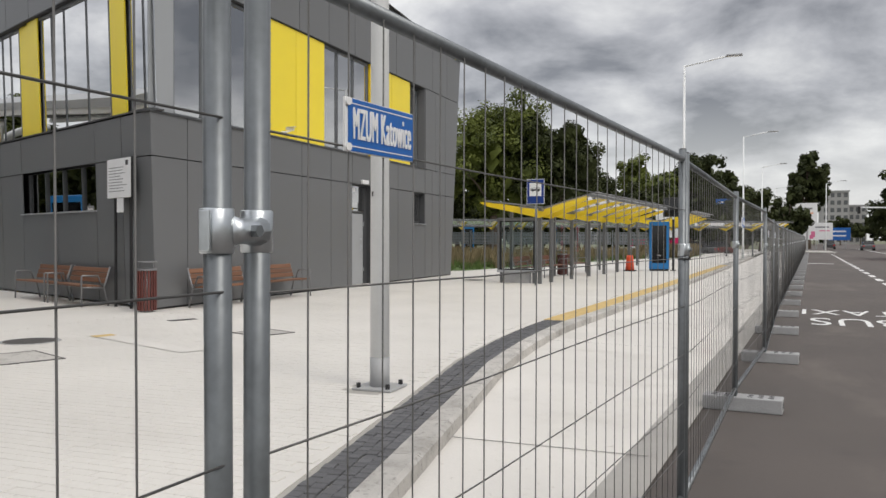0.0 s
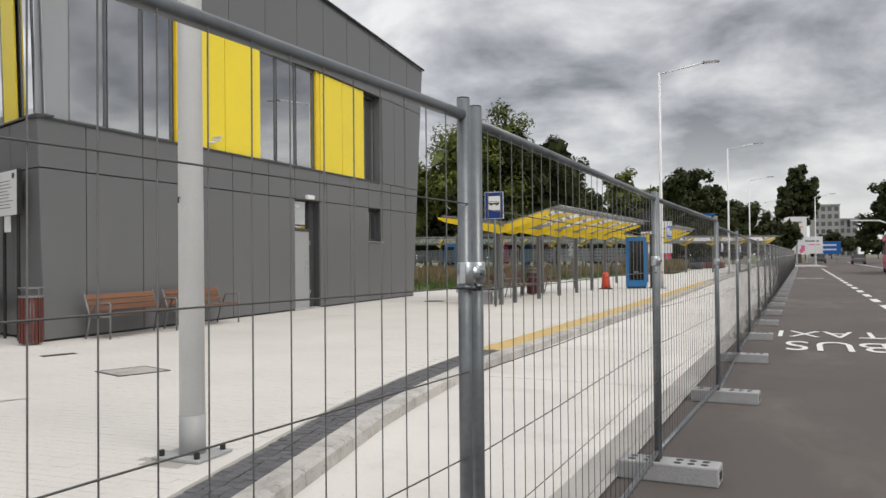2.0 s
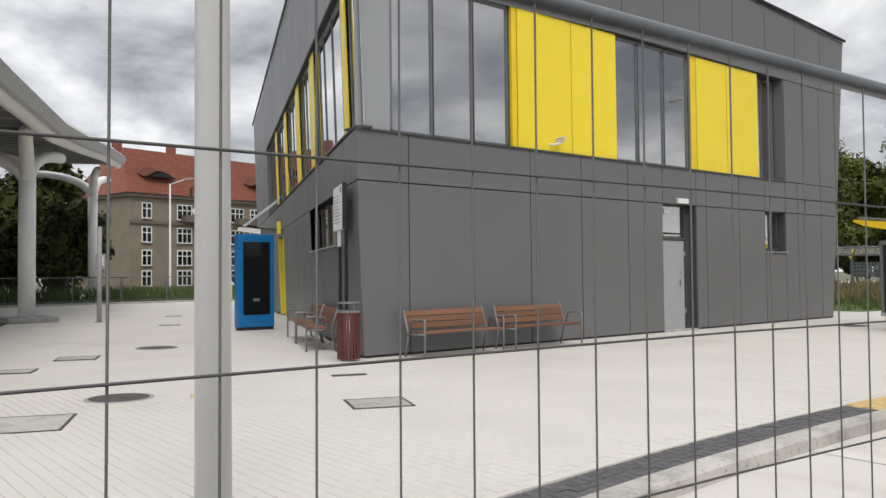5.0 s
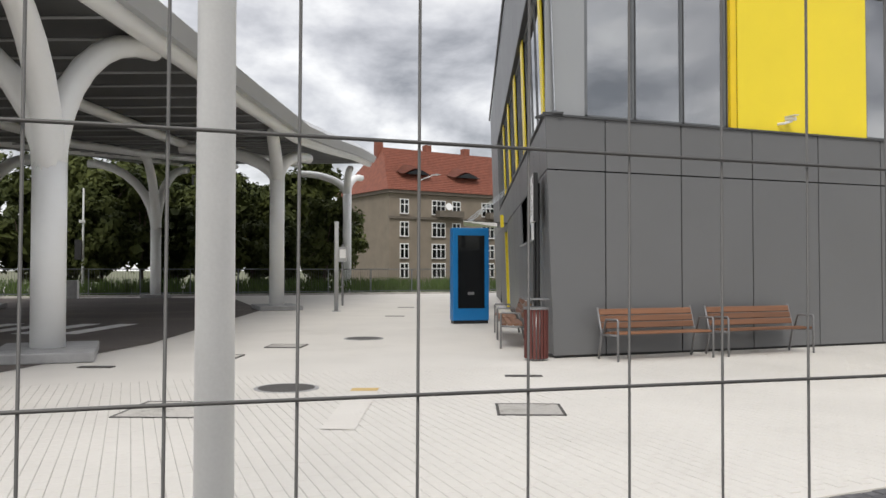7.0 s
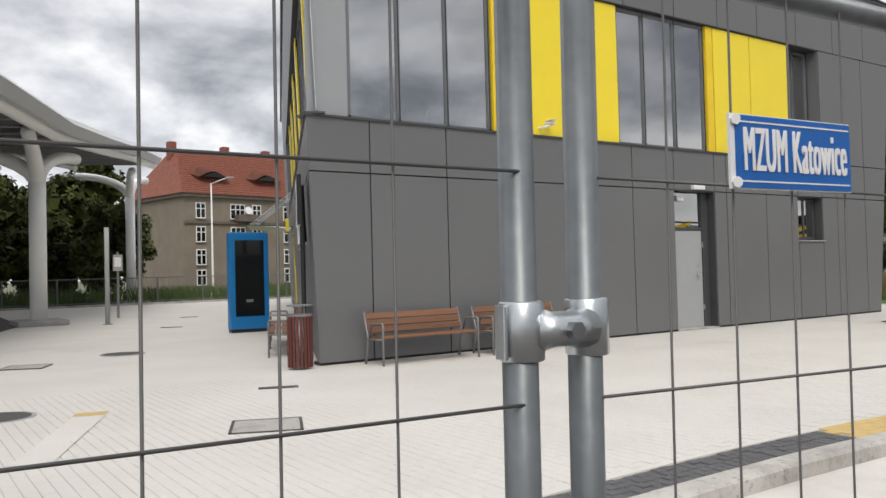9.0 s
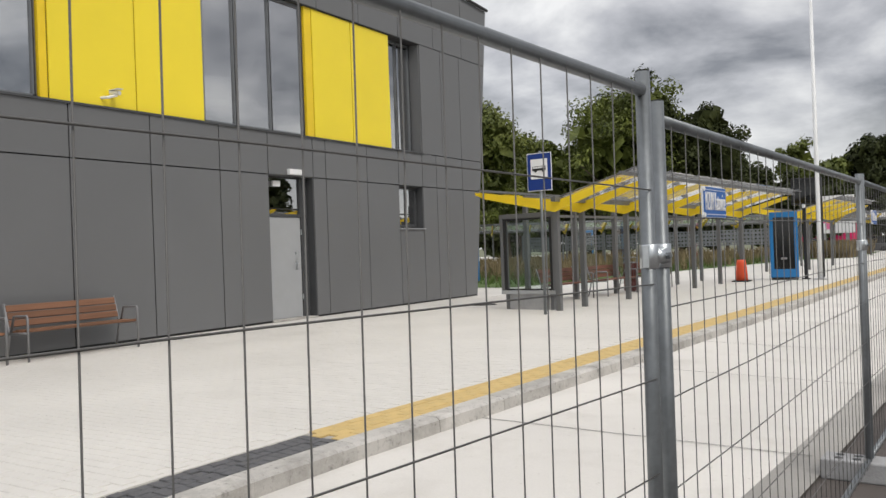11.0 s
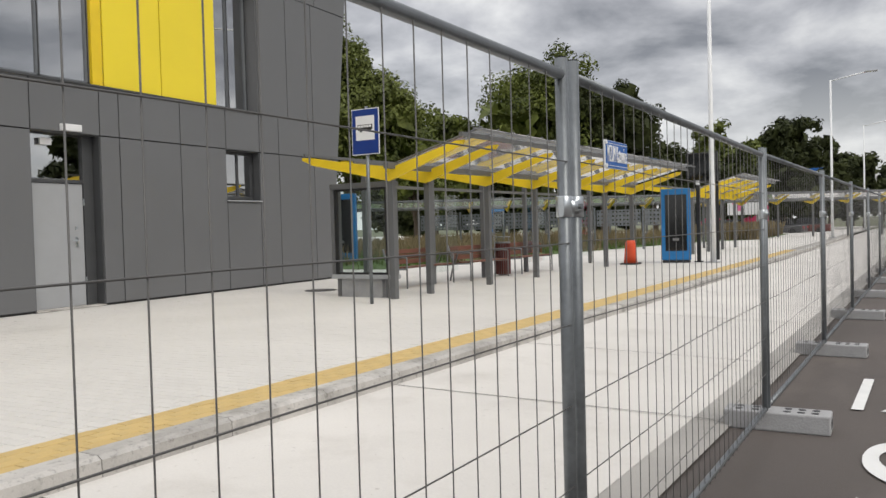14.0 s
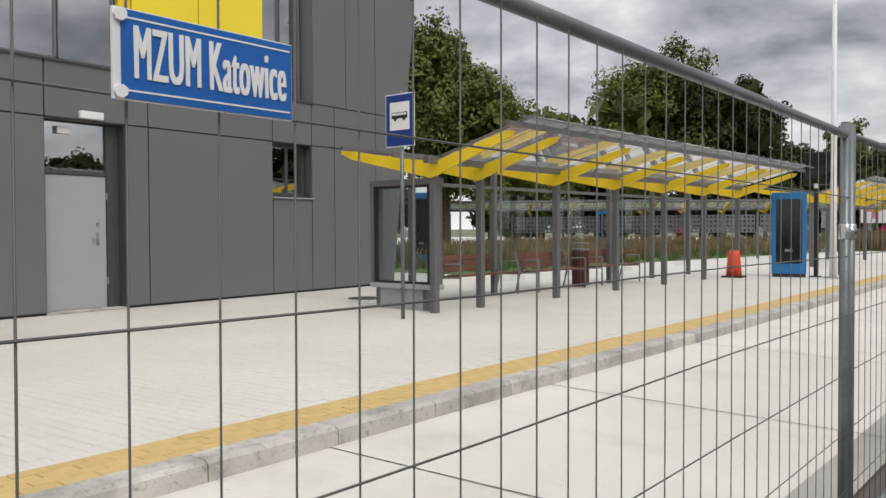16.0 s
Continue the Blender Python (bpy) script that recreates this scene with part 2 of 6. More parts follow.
M_DOOR = mat("light_grey_door_paint", (0.36, 0.37, 0.38), 0.42, var=0.05, bump=0.02)
M_BLUE = mat("blue_kiosk_paint", (0.008, 0.16, 0.42), 0.35, var=0.06, bump=0.02)
M_SCREEN = mat("black_screen_glass", (0.006, 0.007, 0.008), 0.06, var=0.1, bump=0.0)
M_SHELT = mat("grey_shelter_steel", (0.145, 0.148, 0.15), 0.42, 0.2, var=0.1, bump=0.03)
M_RED = mat("orange_red_plastic", (0.75, 0.09, 0.03), 0.5, var=0.08, bump=0.03)
M_BARK = mat("bark", (0.10, 0.075, 0.055), 0.9, var=0.3, scale=6, fine=40, bump=0.6)
M_LEAF = mat("leaves", (0.036, 0.058, 0.012), 0.6, var=0.5, scale=0.45, fine=6, bump=0.0, spec=0.25, color2=(0.175, 0.205, 0.042))
M_LEAFD = mat("dark_leaves", (0.02, 0.031, 0.01), 0.7, var=0.45, scale=0.5, fine=6, bump=0.0, spec=0.2, color2=(0.058, 0.068, 0.02))
M_HEDGE = mat("hedge_leaves", (0.034, 0.052, 0.014), 0.7, var=0.45, scale=0.35, fine=6, bump=0.0, spec=0.2, color2=(0.10, 0.115, 0.03))
M_TURN = mat("yellowing_leaves", (0.045, 0.075, 0.016), 0.6, var=0.5, scale=0.35, fine=6, bump=0.0, spec=0.25, color2=(0.19, 0.215, 0.05))
M_GRASS = mat("grass", (0.08, 0.13, 0.03), 0.9, var=0.4, scale=1.2, fine=30, bump=0.5)
M_STRAW = mat("dry_grass_plume", (0.19, 0.15, 0.08), 0.9, var=0.3, scale=2, fine=30, bump=0.1)
M_ROOFT = mat("red_clay_tile", (0.23, 0.08, 0.052), 0.8, var=0.25, scale=2, fine=20, bump=0.3)
M_PLAST = mat("brown_grey_render", (0.225, 0.19, 0.15), 0.9, var=0.15, scale=0.6, fine=30, bump=0.2)
M_PLASTD = mat("dark_stone_trim", (0.14, 0.12, 0.10), 0.9, var=0.2, scale=1.5, bump=0.2)
M_FAR = mat("far_plaster", (0.34, 0.335, 0.33), 0.9, var=0.15, scale=0.2, bump=0.05)
M_FARWIN = mat("far_window_glass", (0.09, 0.095, 0.1), 0.15, var=0.1, bump=0.0)
M_MAGENTA = mat("magenta_bus_paint", (0.62, 0.015, 0.12), 0.35, var=0.06, bump=0.02)
M_RUBBER = mat("black_rubber", (0.02, 0.02, 0.02), 0.8, bump=0.1)
M_LAMPRED = mat("red_lens", (0.6, 0.02, 0.02), 0.3, bump=0.0)
M_ORANGE = mat("orange_print", (0.8, 0.32, 0.08), 0.6, bump=0.02)
M_PINK = mat("pink_print", (0.72, 0.18, 0.34), 0.6, bump=0.02)
M_SOIL = mat("bare_ground", (0.22, 0.20, 0.165), 0.95, var=0.3, scale=0.2, fine=12, bump=0.4, color2=(0.14, 0.17, 0.07))
M_IRON = mat("cast_iron", (0.085, 0.08, 0.075), 0.7, 0.3, var=0.25, scale=8, fine=80, bump=0.4)

# ---- mesh helpers ----


def part(name, bm, material, parent=None, label="", smooth=False):
    me = bpy.data.meshes.new(name)
    bm.to_mesh(me)
    bm.free()
    me.materials.append(material)
    if smooth:
        for p in me.polygons:
            p.use_smooth = True
    ob = new(name, me)
    ob.parent = parent
    if label:
        ob["label"] = label
    return ob


def share(name, ob, parent, m=None):
    """Another part on the same mesh."""
    o = new(name, ob.data)
    o.parent = parent
    if m is not None:
        o.matrix_basis = m
    return o


def thing(name, label, category, m=None, group="", kind=""):
    ob = new(name)
    if m is not None:
        ob.matrix_basis = m
    return tagged(ob, label, category, group, kind)


def box(x0, y0, z0, x1, y1, z1, bevel=0.0, bm=None):
    bm2 = bmesh.new()
    r = bmesh.ops.create_cube(bm2, size=1.0)
    bmesh.ops.scale(bm2, vec=(x1 - x0, y1 - y0, z1 - z0), verts=bm2.verts)
    bmesh.ops.translate(bm2, vec=((x0 + x1) / 2, (y0 + y1) / 2, (z0 + z1) / 2), verts=bm2.verts)
    if bevel:
        bmesh.ops.bevel(bm2, geom=list(bm2.edges), offset=bevel, segments=2, affect="EDGES", profile=0.5)
    return merge(bm, bm2)


def merge(bm, bm2):
    if bm is None:
        return bm2
    me = bpy.data.meshes.new("tmp")
    bm2.to_mesh(me)
    bm2.free()
    bm.from_mesh(me)
    bpy.data.meshes.remove(me)
    return bm


def tube(points, radius, sides=10, bm=None, caps=True, radii=None):
    """A round bar swept along points."""
    bm = bm or bmesh.new()
    pts = [Vector(p) for p in points]
    rings = []
    up = None
    for i, p in enumerate(pts):
        a = pts[max(0, i - 1)]
        b = pts[min(len(pts) - 1, i + 1)]
        t = (b - a).normalized()
        if up is None:
            up = Vector((0, 0, 1)) if abs(t.z) < 0.9 else Vector((1, 0, 0))
        sdir = t.cross(up).normalized()
        up = sdir.cross(t).normalized()
        r = radii[i] if radii else radius
        rings.append([bm.verts.new(p + (sdir * math.cos(2 * math.pi * k / sides) + up * math.sin(2 * math.pi * k / sides)) * r) for k in range(sides)])
    for r0, r1 in zip(rings, rings[1:]):
        for k in range(sides):
            bm.faces.new((r0[k], r0[(k + 1) % sides], r1[(k + 1) % sides], r1[k]))
    if caps:
        bm.faces.new(rings[0][::-1])
        bm.faces.new(rings[-1])
    return bm


def prism(poly, thick, bm=None):
    """A flat polygon of 3D points made thick along its normal's other side."""
    bm = bm or bmesh.new()
    pts = [Vector(p) for p in poly]
    nrm = (pts[1] - pts[0]).cross(pts[2] - pts[0]).normalized()
    a = [bm.verts.new(p) for p in pts]
    b = [bm.verts.new(p - nrm * thick) for p in pts]
    k = len(pts)
    bm.faces.new(a)
    bm.faces.new(b[::-1])
    for i in range(k):
        bm.faces.new((a[i], b[i], b[(i + 1) % k], a[(i + 1) % k]))
    return bm


def hexa(bottom, top, bm=None):
    """A solid from a bottom and a top ring of equal length, both counter-clockwise from above."""
    bm = bm or bmesh.new()
    a = [bm.verts.new(p) for p in bottom]
    b = [bm.verts.new(p) for p in top]
    k = len(a)
    bm.faces.new(a[::-1])
    bm.faces.new(b)
    for i in range(k):
        bm.faces.new((a[i], a[(i + 1) % k], b[(i + 1) % k], b[i]))
    return bm


def text_mesh(body, size, extrude=0.001, squeeze=1.0):
    cu = bpy.data.curves.new("lettering", "FONT")
    cu.body, cu.size, cu.extrude, cu.align_x = body, size, extrude, "CENTER"
    cu.space_character, cu.offset = 1.08, 0.0
    ob = bpy.data.objects.new("lettering", cu)
    scene.collection.objects.link(ob)
    dg = bpy.context.evaluated_depsgraph_get()
    me = bpy.data.meshes.new_from_object(ob.evaluated_get(dg))
    bm = bmesh.new()
    bm.from_mesh(me)
    bmesh.ops.scale(bm, vec=(squeeze, 1, 1), verts=bm.verts)
    bpy.data.objects.remove(ob)
    bpy.data.curves.remove(cu)
    bpy.data.meshes.remove(me)
    return bm


def structure(name, bm, material, label, category, smooth=False):
    return tagged(part(name, bm, material, smooth=smooth), label, category, kind="structure")


# ---- ground, road, bay, plaza ----
PLAZA = -0.06
STREET = 0.0625  # the street's run in x for a metre in y


def road_z(y):
    return -0.19 - 0.006 * min(max(y, 0.0), 20.0)


def fence_x(y):
    return -1.30 + 0.066 * y if y < 18 else -0.112 + STREET * (y - 18)


def kerb_x(y):
    """The kerb's inner edge: straight along the stop, bending out to the carriageway before it."""
    if y >= 14:
        return -3.64 + 0.0615 * (y - 14) if y < 25 else -2.963 + 0.05 * (y - 25)
    if y >= 12:
        return -3.73 + 0.0225 * (y - 12) ** 2
    if y >= 8:
        return -3.73 + 0.21 * ((12 - y) / 4) ** 2
    u = 8 - y
    return -3.52 + 0.155 * u + 0.03 * max(0.0, min(u, 8.0) - 6.0) ** 2 + 0.12 * max(0.0, u - 8.0)


def bay_z(y):
    return PLAZA - 0.115


def strip(ys, xa, xb, z, bm=None):
    """A sheet between two lines that run along the street; z is a number or a function of y."""
    bm = bm or bmesh.new()
    zf = z if callable(z) else (lambda y: z)
    rows = [(bm.verts.new((xa(y), y, zf(y))), bm.verts.new((xb(y), y, zf(y)))) for y in ys]
    for (a0, b0), (a1, b1) in zip(rows, rows[1:]):
        bm.faces.new((a0, b0, b1, a1))
    return bm


def frange(a, b, step):
    k = max(1, round((b - a) / step))
    return [a + (b - a) * i / k for i in range(k + 1)]


YS = frange(-60, 0, 5)[:-1] + frange(0, 24, 0.5)[:-1] + frange(24, 320, 8)
g = bmesh.new()
bmesh.ops.create_grid(g, x_segments=40, y_segments=40, size=1600)
bmesh.ops.translate(g, vec=(0, 0, -0.62), verts=g.verts)
structure("ground", g, M_SOIL, "bare and grassy ground reaching the horizon", "ground")
structure("road", strip(YS, lambda y: kerb_x(y) + 0.05, lambda y: 26 + STREET * y, road_z), M_ASPH, "dark grey worn asphalt carriageway", "road")
bm = bmesh.new()
rows = [(bm.verts.new((kerb_x(y) + 0.1, y, bay_z(y))), bm.verts.new((fence_x(y) - 0.56, y, road_z(y) + 0.024))) for y in YS if 0 <= y < 120]
for (a0, b0), (a1, b1) in zip(rows, rows[1:]):
    bm.faces.new((a0, b0, b1, a1))
structure("bay", bm, M_BAY, "pale concrete bus bay slab", "bus bay")
structure("gutter", strip([y for y in YS if 0 <= y < 120], lambda y: fence_x(y) - 0.57, lambda y: fence_x(y) - 0.27, lambda y: road_z(y) + 0.02), M_ASPH2, "grey concrete gutter between bay and asphalt", "gutter")
# plaza
bm = bmesh.new()
ysp = [y for y in YS if -40 <= y <= 125]
rows = [(bm.verts.new((-75, y, PLAZA - 0.02)), bm.verts.new((min(kerb_x(y), 9) - 0.40, y, PLAZA - 0.02))) for y in ysp]
for (a0, b0), (a1, b1) in zip(rows, rows[1:]):
    bm.faces.new((a0, b0, b1, a1))
r = bmesh.ops.extrude_face_region(bm, geom=list(bm.faces))
bmesh.ops.translate(bm, vec=(0, 0, 0.016), verts=[v for v in r["geom"] if isinstance(v, bmesh.types.BMVert)])
bmesh.ops.recalc_face_normals(bm, faces=bm.faces)
plaza = structure("pavement", bm, M_PAVE, "pale grey concrete block paving of the plaza", "pavement")

# ---- station building ----
FX = -11.74           # face of the front cladding
SD = Vector((-0.92, 0.392, 0)).normalized()   # along the side wall
SN = Vector((-SD.y, SD.x, 0)) * 1.0           # its outward normal
if SN.y > 0:
    SN = -SN
SILL, HEAD = 3.88, 6.79


def lean_s(z):
    return 12.14 - 0.036 * z


def lean_n(z):
    return 29.05 + 0.127 * z


def roof_z(y):
    return 8.55 + 0.056 * (30 - y)


def front(y, z, out=0.0):
    return Vector((FX + out, y, z))


def side(s, z, out=0.0):
    """A point of the side wall, s metres from the corner; the wall leans outwards with its height."""
    return Vector((FX, lean_s(z), z)) + SD * s + SN * out


station = thing("station_building", "dark grey clad two-storey station building with yellow panels", "building")


def core():
    def ring(z, inset, zf=None, ds=30.0):
        c = Vector((FX - 0.05 - inset, lean_s(z) + 0.04, z)) + (SD * 0.1 - SN * inset)
        c.x = min(c.x, FX - 0.05 - inset)
        n_ = Vector((FX - 0.05 - inset, lean_n(z) - 0.06, z))
        w = Vector((FX, lean_s(z), z)) + SD * ds - SN * (inset + 0.04)
        nw = Vector((w.x, max(w.y + 1, n_.y), z))
        return [c, n_, nw, w]
    # solid and near black: its colour stands for the unlit rooms behind lower glass
    low = hexa(ring(PLAZA, 0.4), ring(SILL - 0.015, 0.4))
    part("wall", low, M_DARK, station)
    top = ring(HEAD + 0.02, 0.03)
    tt = ring(9.0, 0.03)
    for v in tt:
        v.z = roof_z(v.y) - 0.06
    tt[2].z, tt[3].z = 9.1, 9.3
    part("wall", hexa(top, tt), M_DARK, station)
    part("room", hexa(ring(SILL + 0.005, 1.7), ring(HEAD + 0.01, 1.7)), M_ROOM, station, "dim grey room behind the windows")
    # roof edge flashing
    a = [front(lean_s(9.5) - 0.1, roof_z(12) - 0.02, 0.05), front(lean_n(8.5) + 0.02, roof_z(30.1) - 0.02, 0.05)]
    part("roof_flashing", tube(a, 0.045, 6), M_PLASTIC, station, "thin black roof edge flashing")
    b = [side(-0.05, 9.46, 0.05), side(30.05, 9.34, 0.05)]
    part("roof_flashing", tube(b, 0.045, 6), M_PLASTIC, station)
    lid = [front(lean_s(9.5), 9.45, 0.0), front(lean_n(8.5), 8.47, 0.0), Vector((-39, 31, 9.1)), side(30, 9.3)]
    part("roof", prism(lid, 0.05), M_FRAME, station)


core()


def cladding(fn, poly, material, name="panel", thick=0.03):
    """One cladding panel; its outline is given along the wall and upwards, shrunk by half a joint."""
    cx = sum(p[0] for p in poly) / len(poly)
    cz = sum(p[1] for p in poly) / len(poly)
    q = [(u - math.copysign(0.012, u - cx), z - math.copysign(0.011, z - cz)) for u, z in poly]
    pts = [fn(u, z) for u, z in q]
    n_ = (pts[1] - pts[0]).cross(pts[2] - pts[0])
    outward = Vector((1, 0, 0)) if fn is front else SN
    if n_.dot(outward) < 0:
        pts.reverse()
    return part(name, prism(pts, thick), material, station)


# front, ground floor: two rows of panels, cut for the door and the small window
SEAMS = [13.13, 14.66, 16.21, 17.76, 19.34, 20.64, 22.02, 22.45, 23.96, 25.27, 26.36, 27.05, 28.42]
DOOR0, DOOR1, WIN0, WIN1, MIDZ = 20.64, 22.02, 25.27, 26.36, 3.0
edges = [None] + SEAMS + [None]
for a, b in zip(edges, edges[1:]):
    def lo(z, a=a):
        return lean_s(z) if a is None else a

    def hi(z, b=b):
        return lean_n(z) if b is None else b
    if a == DOOR0 and b == DOOR1:
        pass
    elif a == WIN0:
        cladding(front, [(a, PLAZA + 0.03), (b, PLAZA + 0.03), (b, 1.9), (a, 1.9)], M_CLAD)
    else:
        cladding(front, [(lo(0), PLAZA + 0.03), (hi(0), PLAZA + 0.03), (hi(MIDZ), MIDZ), (lo(MIDZ), MIDZ)], M_CLAD)
    cladding(front, [(lo(MIDZ), MIDZ), (hi(MIDZ), MIDZ), (hi(SILL), SILL), (lo(SILL), SILL)], M_CLAD)
# front, beside the upper windows
cladding(front, [(26.4, SILL), (27.42, SILL), (27.42, HEAD), (26.4, HEAD)], M_CLAD)
cladding(front, [(27.42, SILL), (28.42, SILL), (28.42, HEAD), (27.42, HEAD)], M_CLAD)
cladding(front, [(28.42, SILL), (lean_n(SILL), SILL), (lean_n(HEAD), HEAD), (28.42, HEAD)], M_CLAD)
# front, fascia under the roof
TOPS = [None, 13.1, 14.63, 16.1, 17.65, 19.23, 20.82, 22.32, 23.83, 25.45, 27.1, 28.6, None]
for a, b in zip(TOPS, TOPS[1:]):
    a0, a1 = (lean_s(HEAD) - 0.15, lean_s(9.4) - 0.15) if a is None else (a, a)
    b0, b1 = (lean_n(HEAD), lean_n(8.5)) if b is None else (b, b)
    cladding(front, [(a0, HEAD), (b0, HEAD), (b1, roof_z(b1) - 0.03), (a1, roof_z(a1) - 0.03)], M_CLAD)
# side wall: ground floor, fascia, and the far end
SW0, SW1 = 2.6, 7.05
sedges = [0.0, 1.3, SW0, 4.8, SW1, 8.6, 10.2, 11.8, 13.4, 14.6, 17.0, 18.6, 20.2, 21.8, 23.4, 25.0, 26.6, 28.2, 30.0]
for a, b in zip(sedges, sedges[1:]):
    if 14.5 < a < 17:
        cladding(side, [(a, 2.75), (b, 2.75), (b, SILL), (a, SILL)], M_CLAD)
        continue
    if SW0 <= a < SW1:
        cladding(side, [(a, PLAZA + 0.03), (b, PLAZA + 0.03), (b, 1.96), (a, 1.96)], M_CLAD)
    else:
        cladding(side, [(a, PLAZA + 0.03), (b, PLAZA + 0.03), (b, MIDZ), (a, MIDZ)], M_CLAD)
    cladding(side, [(a, MIDZ), (b, MIDZ), (b, SILL), (a, SILL)], M_CLAD)
for a, b in zip(frange(-0.12, 30, 1.6), frange(-0.12, 30, 1.6)[1:]):
    cladding(side, [(a, HEAD), (b, HEAD), (b, 9.42 - 0.004 * b), (a, 9.42 - 0.004 * a)], M_CLAD)
for a, b in zip(frange(21.3, 30, 1.6), frange(21.3, 30, 1.6)[1:]):
    cladding(side, [(a, SILL), (b, SILL), (b, HEAD), (a, HEAD)], M_CLAD)


# sills, soffits
part("window_sill", box(FX - 0.3, lean_s(SILL) - 0.03, SILL - 0.012, FX + 0.035, 26.42, SILL + 0.022), M_FRAME, station, "grey metal sill running along the front")
part("window_sill", prism([side(0, SILL + 0.02, 0.035), side(21.3, SILL + 0.02, 0.035), side(21.3, SILL + 0.02, -0.3), side(0, SILL + 0.02, -0.3)], 0.03), M_FRAME, station)
# soffits near black: the shade over the windows is in their colour
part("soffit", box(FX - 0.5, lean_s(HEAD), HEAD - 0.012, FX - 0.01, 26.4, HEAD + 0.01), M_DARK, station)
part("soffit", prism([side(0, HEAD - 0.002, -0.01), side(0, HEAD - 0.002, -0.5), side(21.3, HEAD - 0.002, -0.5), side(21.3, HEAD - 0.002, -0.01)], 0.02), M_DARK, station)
part("reveal", box(FX - 0.5, 26.38, SILL, FX - 0.031, 26.45, HEAD), M_CLAD, station)
part("reveal", prism([side(21.3, SILL, -0.01), side(21.3, HEAD, -0.01), side(21.3, HEAD, -0.6), side(21.3, SILL, -0.6)], 0.06), M_CLAD, station)


def pane_between(fn, a, b, z0, z1, depth, material, name, thick=0.02, label=""):
    pts = [fn(a, z0, -depth), fn(b, z0, -depth), fn(b, z1, -depth), fn(a, z1, -depth)]
    n_ = (pts[1] - pts[0]).cross(pts[2] - pts[0])
    if n_.dot(Vector((1, 0, 0)) if fn is front else SN) < 0:
        pts.reverse()
    o = part(name, prism(pts, thick), material, None, label)
    if material in (M_GLASS, M_GLASSW, M_CLEAR):
        o.visible_shadow = False
    return o


def bar(fn, a, z0, z1, depth, w=0.06, d=0.09):
    pts = [fn(a - w / 2, z0, -depth + d / 2), fn(a + w / 2, z0, -depth + d / 2), fn(a + w / 2, z1, -depth + d / 2), fn(a - w / 2, z1, -depth + d / 2)]
    n_ = (pts[1] - pts[0]).cross(pts[2] - pts[0])
    if n_.dot(Vector((1, 0, 0)) if fn is front else SN) < 0:
        pts.reverse()
    return prism(pts, d)


def window_run(fn, a, b, bars, z0=SILL + 0.02, z1=HEAD - 0.01, depth=0.16):
    w_, d_ = (0.045, 0.03) if fn is side else (0.06, 0.08)
    root = part("window", bar(fn, a + 0.035, z0, z1, depth, w_, d_), M_MULL, station, "tall window panes in grey metal mullions")
    cuts = [a] + list(bars) + [b]
    for m_ in list(bars) + [b - 0.035]:
        part("mullion", bar(fn, m_, z0, z1, depth, w_, d_), M_MULL, root)
        part("gasket", bar(fn, m_, z0, z1, depth - d_ / 2 - 0.004, 0.016, 0.008), M_PLASTIC, root)
    for z in (z0 + 0.03, z1 - 0.04):
        pts = [fn(a, z - 0.03, -depth + 0.04), fn(b, z - 0.03, -depth + 0.04), fn(b, z + 0.03, -depth + 0.04), fn(a, z + 0.03, -depth + 0.04)]
        n_ = (pts[1] - pts[0]).cross(pts[2] - pts[0])
        if n_.dot(Vector((1, 0, 0)) if fn is front else SN) < 0:
            pts.reverse()
        part("rail", prism(pts, 0.08), M_MULL, root)
    for c, d in zip(cuts, cuts[1:]):
        o = pane_between(fn, c + 0.01, d - 0.01, z0 + 0.05, z1 - 0.06, depth, M_GLASSW if fn is side else M_GLASS, "pane", 0.012)
        o.parent = root
    return root


# front upper strip
cladding(lambda y, z: front(y, z, -0.1), [(12.04, SILL + 0.03), (12.79, SILL + 0.03), (12.79, HEAD), (12.04, HEAD)], M_CLAD2)
window_run(front, 12.8, 15.78, (13.8, 14.8))
for a, b in ((15.93, 17.55), (17.55, 19.06)):
    cladding(lambda y, z: front(y, z, -0.08), [(a, SILL + 0.03), (b, SILL + 0.03), (b, HEAD - 0.01), (a, HEAD - 0.01)], M_YEL)
part("reveal", box(FX - 0.3, 15.79, SILL + 0.02, FX - 0.06, 15.92, HEAD - 0.01), M_YELSTEEL, station)
window_run(front, 19.08, 21.95, (19.93, 20.93))
part("reveal", box(FX - 0.3, 21.96, SILL + 0.02, FX - 0.06, 22.18, HEAD - 0.01), M_YELSTEEL, station)
for a, b in ((22.19, 23.56), (23.56, 25.09)):
    cladding(lambda y, z: front(y, z, -0.08), [(a, SILL + 0.03), (b, SILL + 0.03), (b, HEAD - 0.01), (a, HEAD - 0.01)], M_YEL)
window_run(front, 25.11, 26.38, (25.75,), depth=0.35)
# side upper strip: yellow fins between runs of glass
for a, b in ((1.15, 2.0), (5.9, 7.3), (9.3, 10.8), (13.2, 14.6), (17.0, 18.4)):
    m_ = (a + b) / 2
    cladding(lambda s, z: side(s, z, -0.08), [(a, SILL + 0.03), (m_, SILL + 0.03), (m_, HEAD - 0.01), (a, HEAD - 0.01)], M_YEL)
    cladding(lambda s, z: side(s, z, -0.14), [(m_, SILL + 0.03), (b, SILL + 0.03), (b, HEAD - 0.01), (m_, HEAD - 0.01)], M_YEL)
for a, b, bars in ((0.05, 1.13, (0.5,)), (2.02, 5.88, (3.2, 4.45, 5.2)), (7.32, 9.28, (8.0, 8.6)), (10.82, 13.18, (11.6, 12.4)), (14.62, 16.98, (15.4, 16.2)), (18.42, 21.25, (19.3, 20.2))):
    window_run(side, a, b, bars)
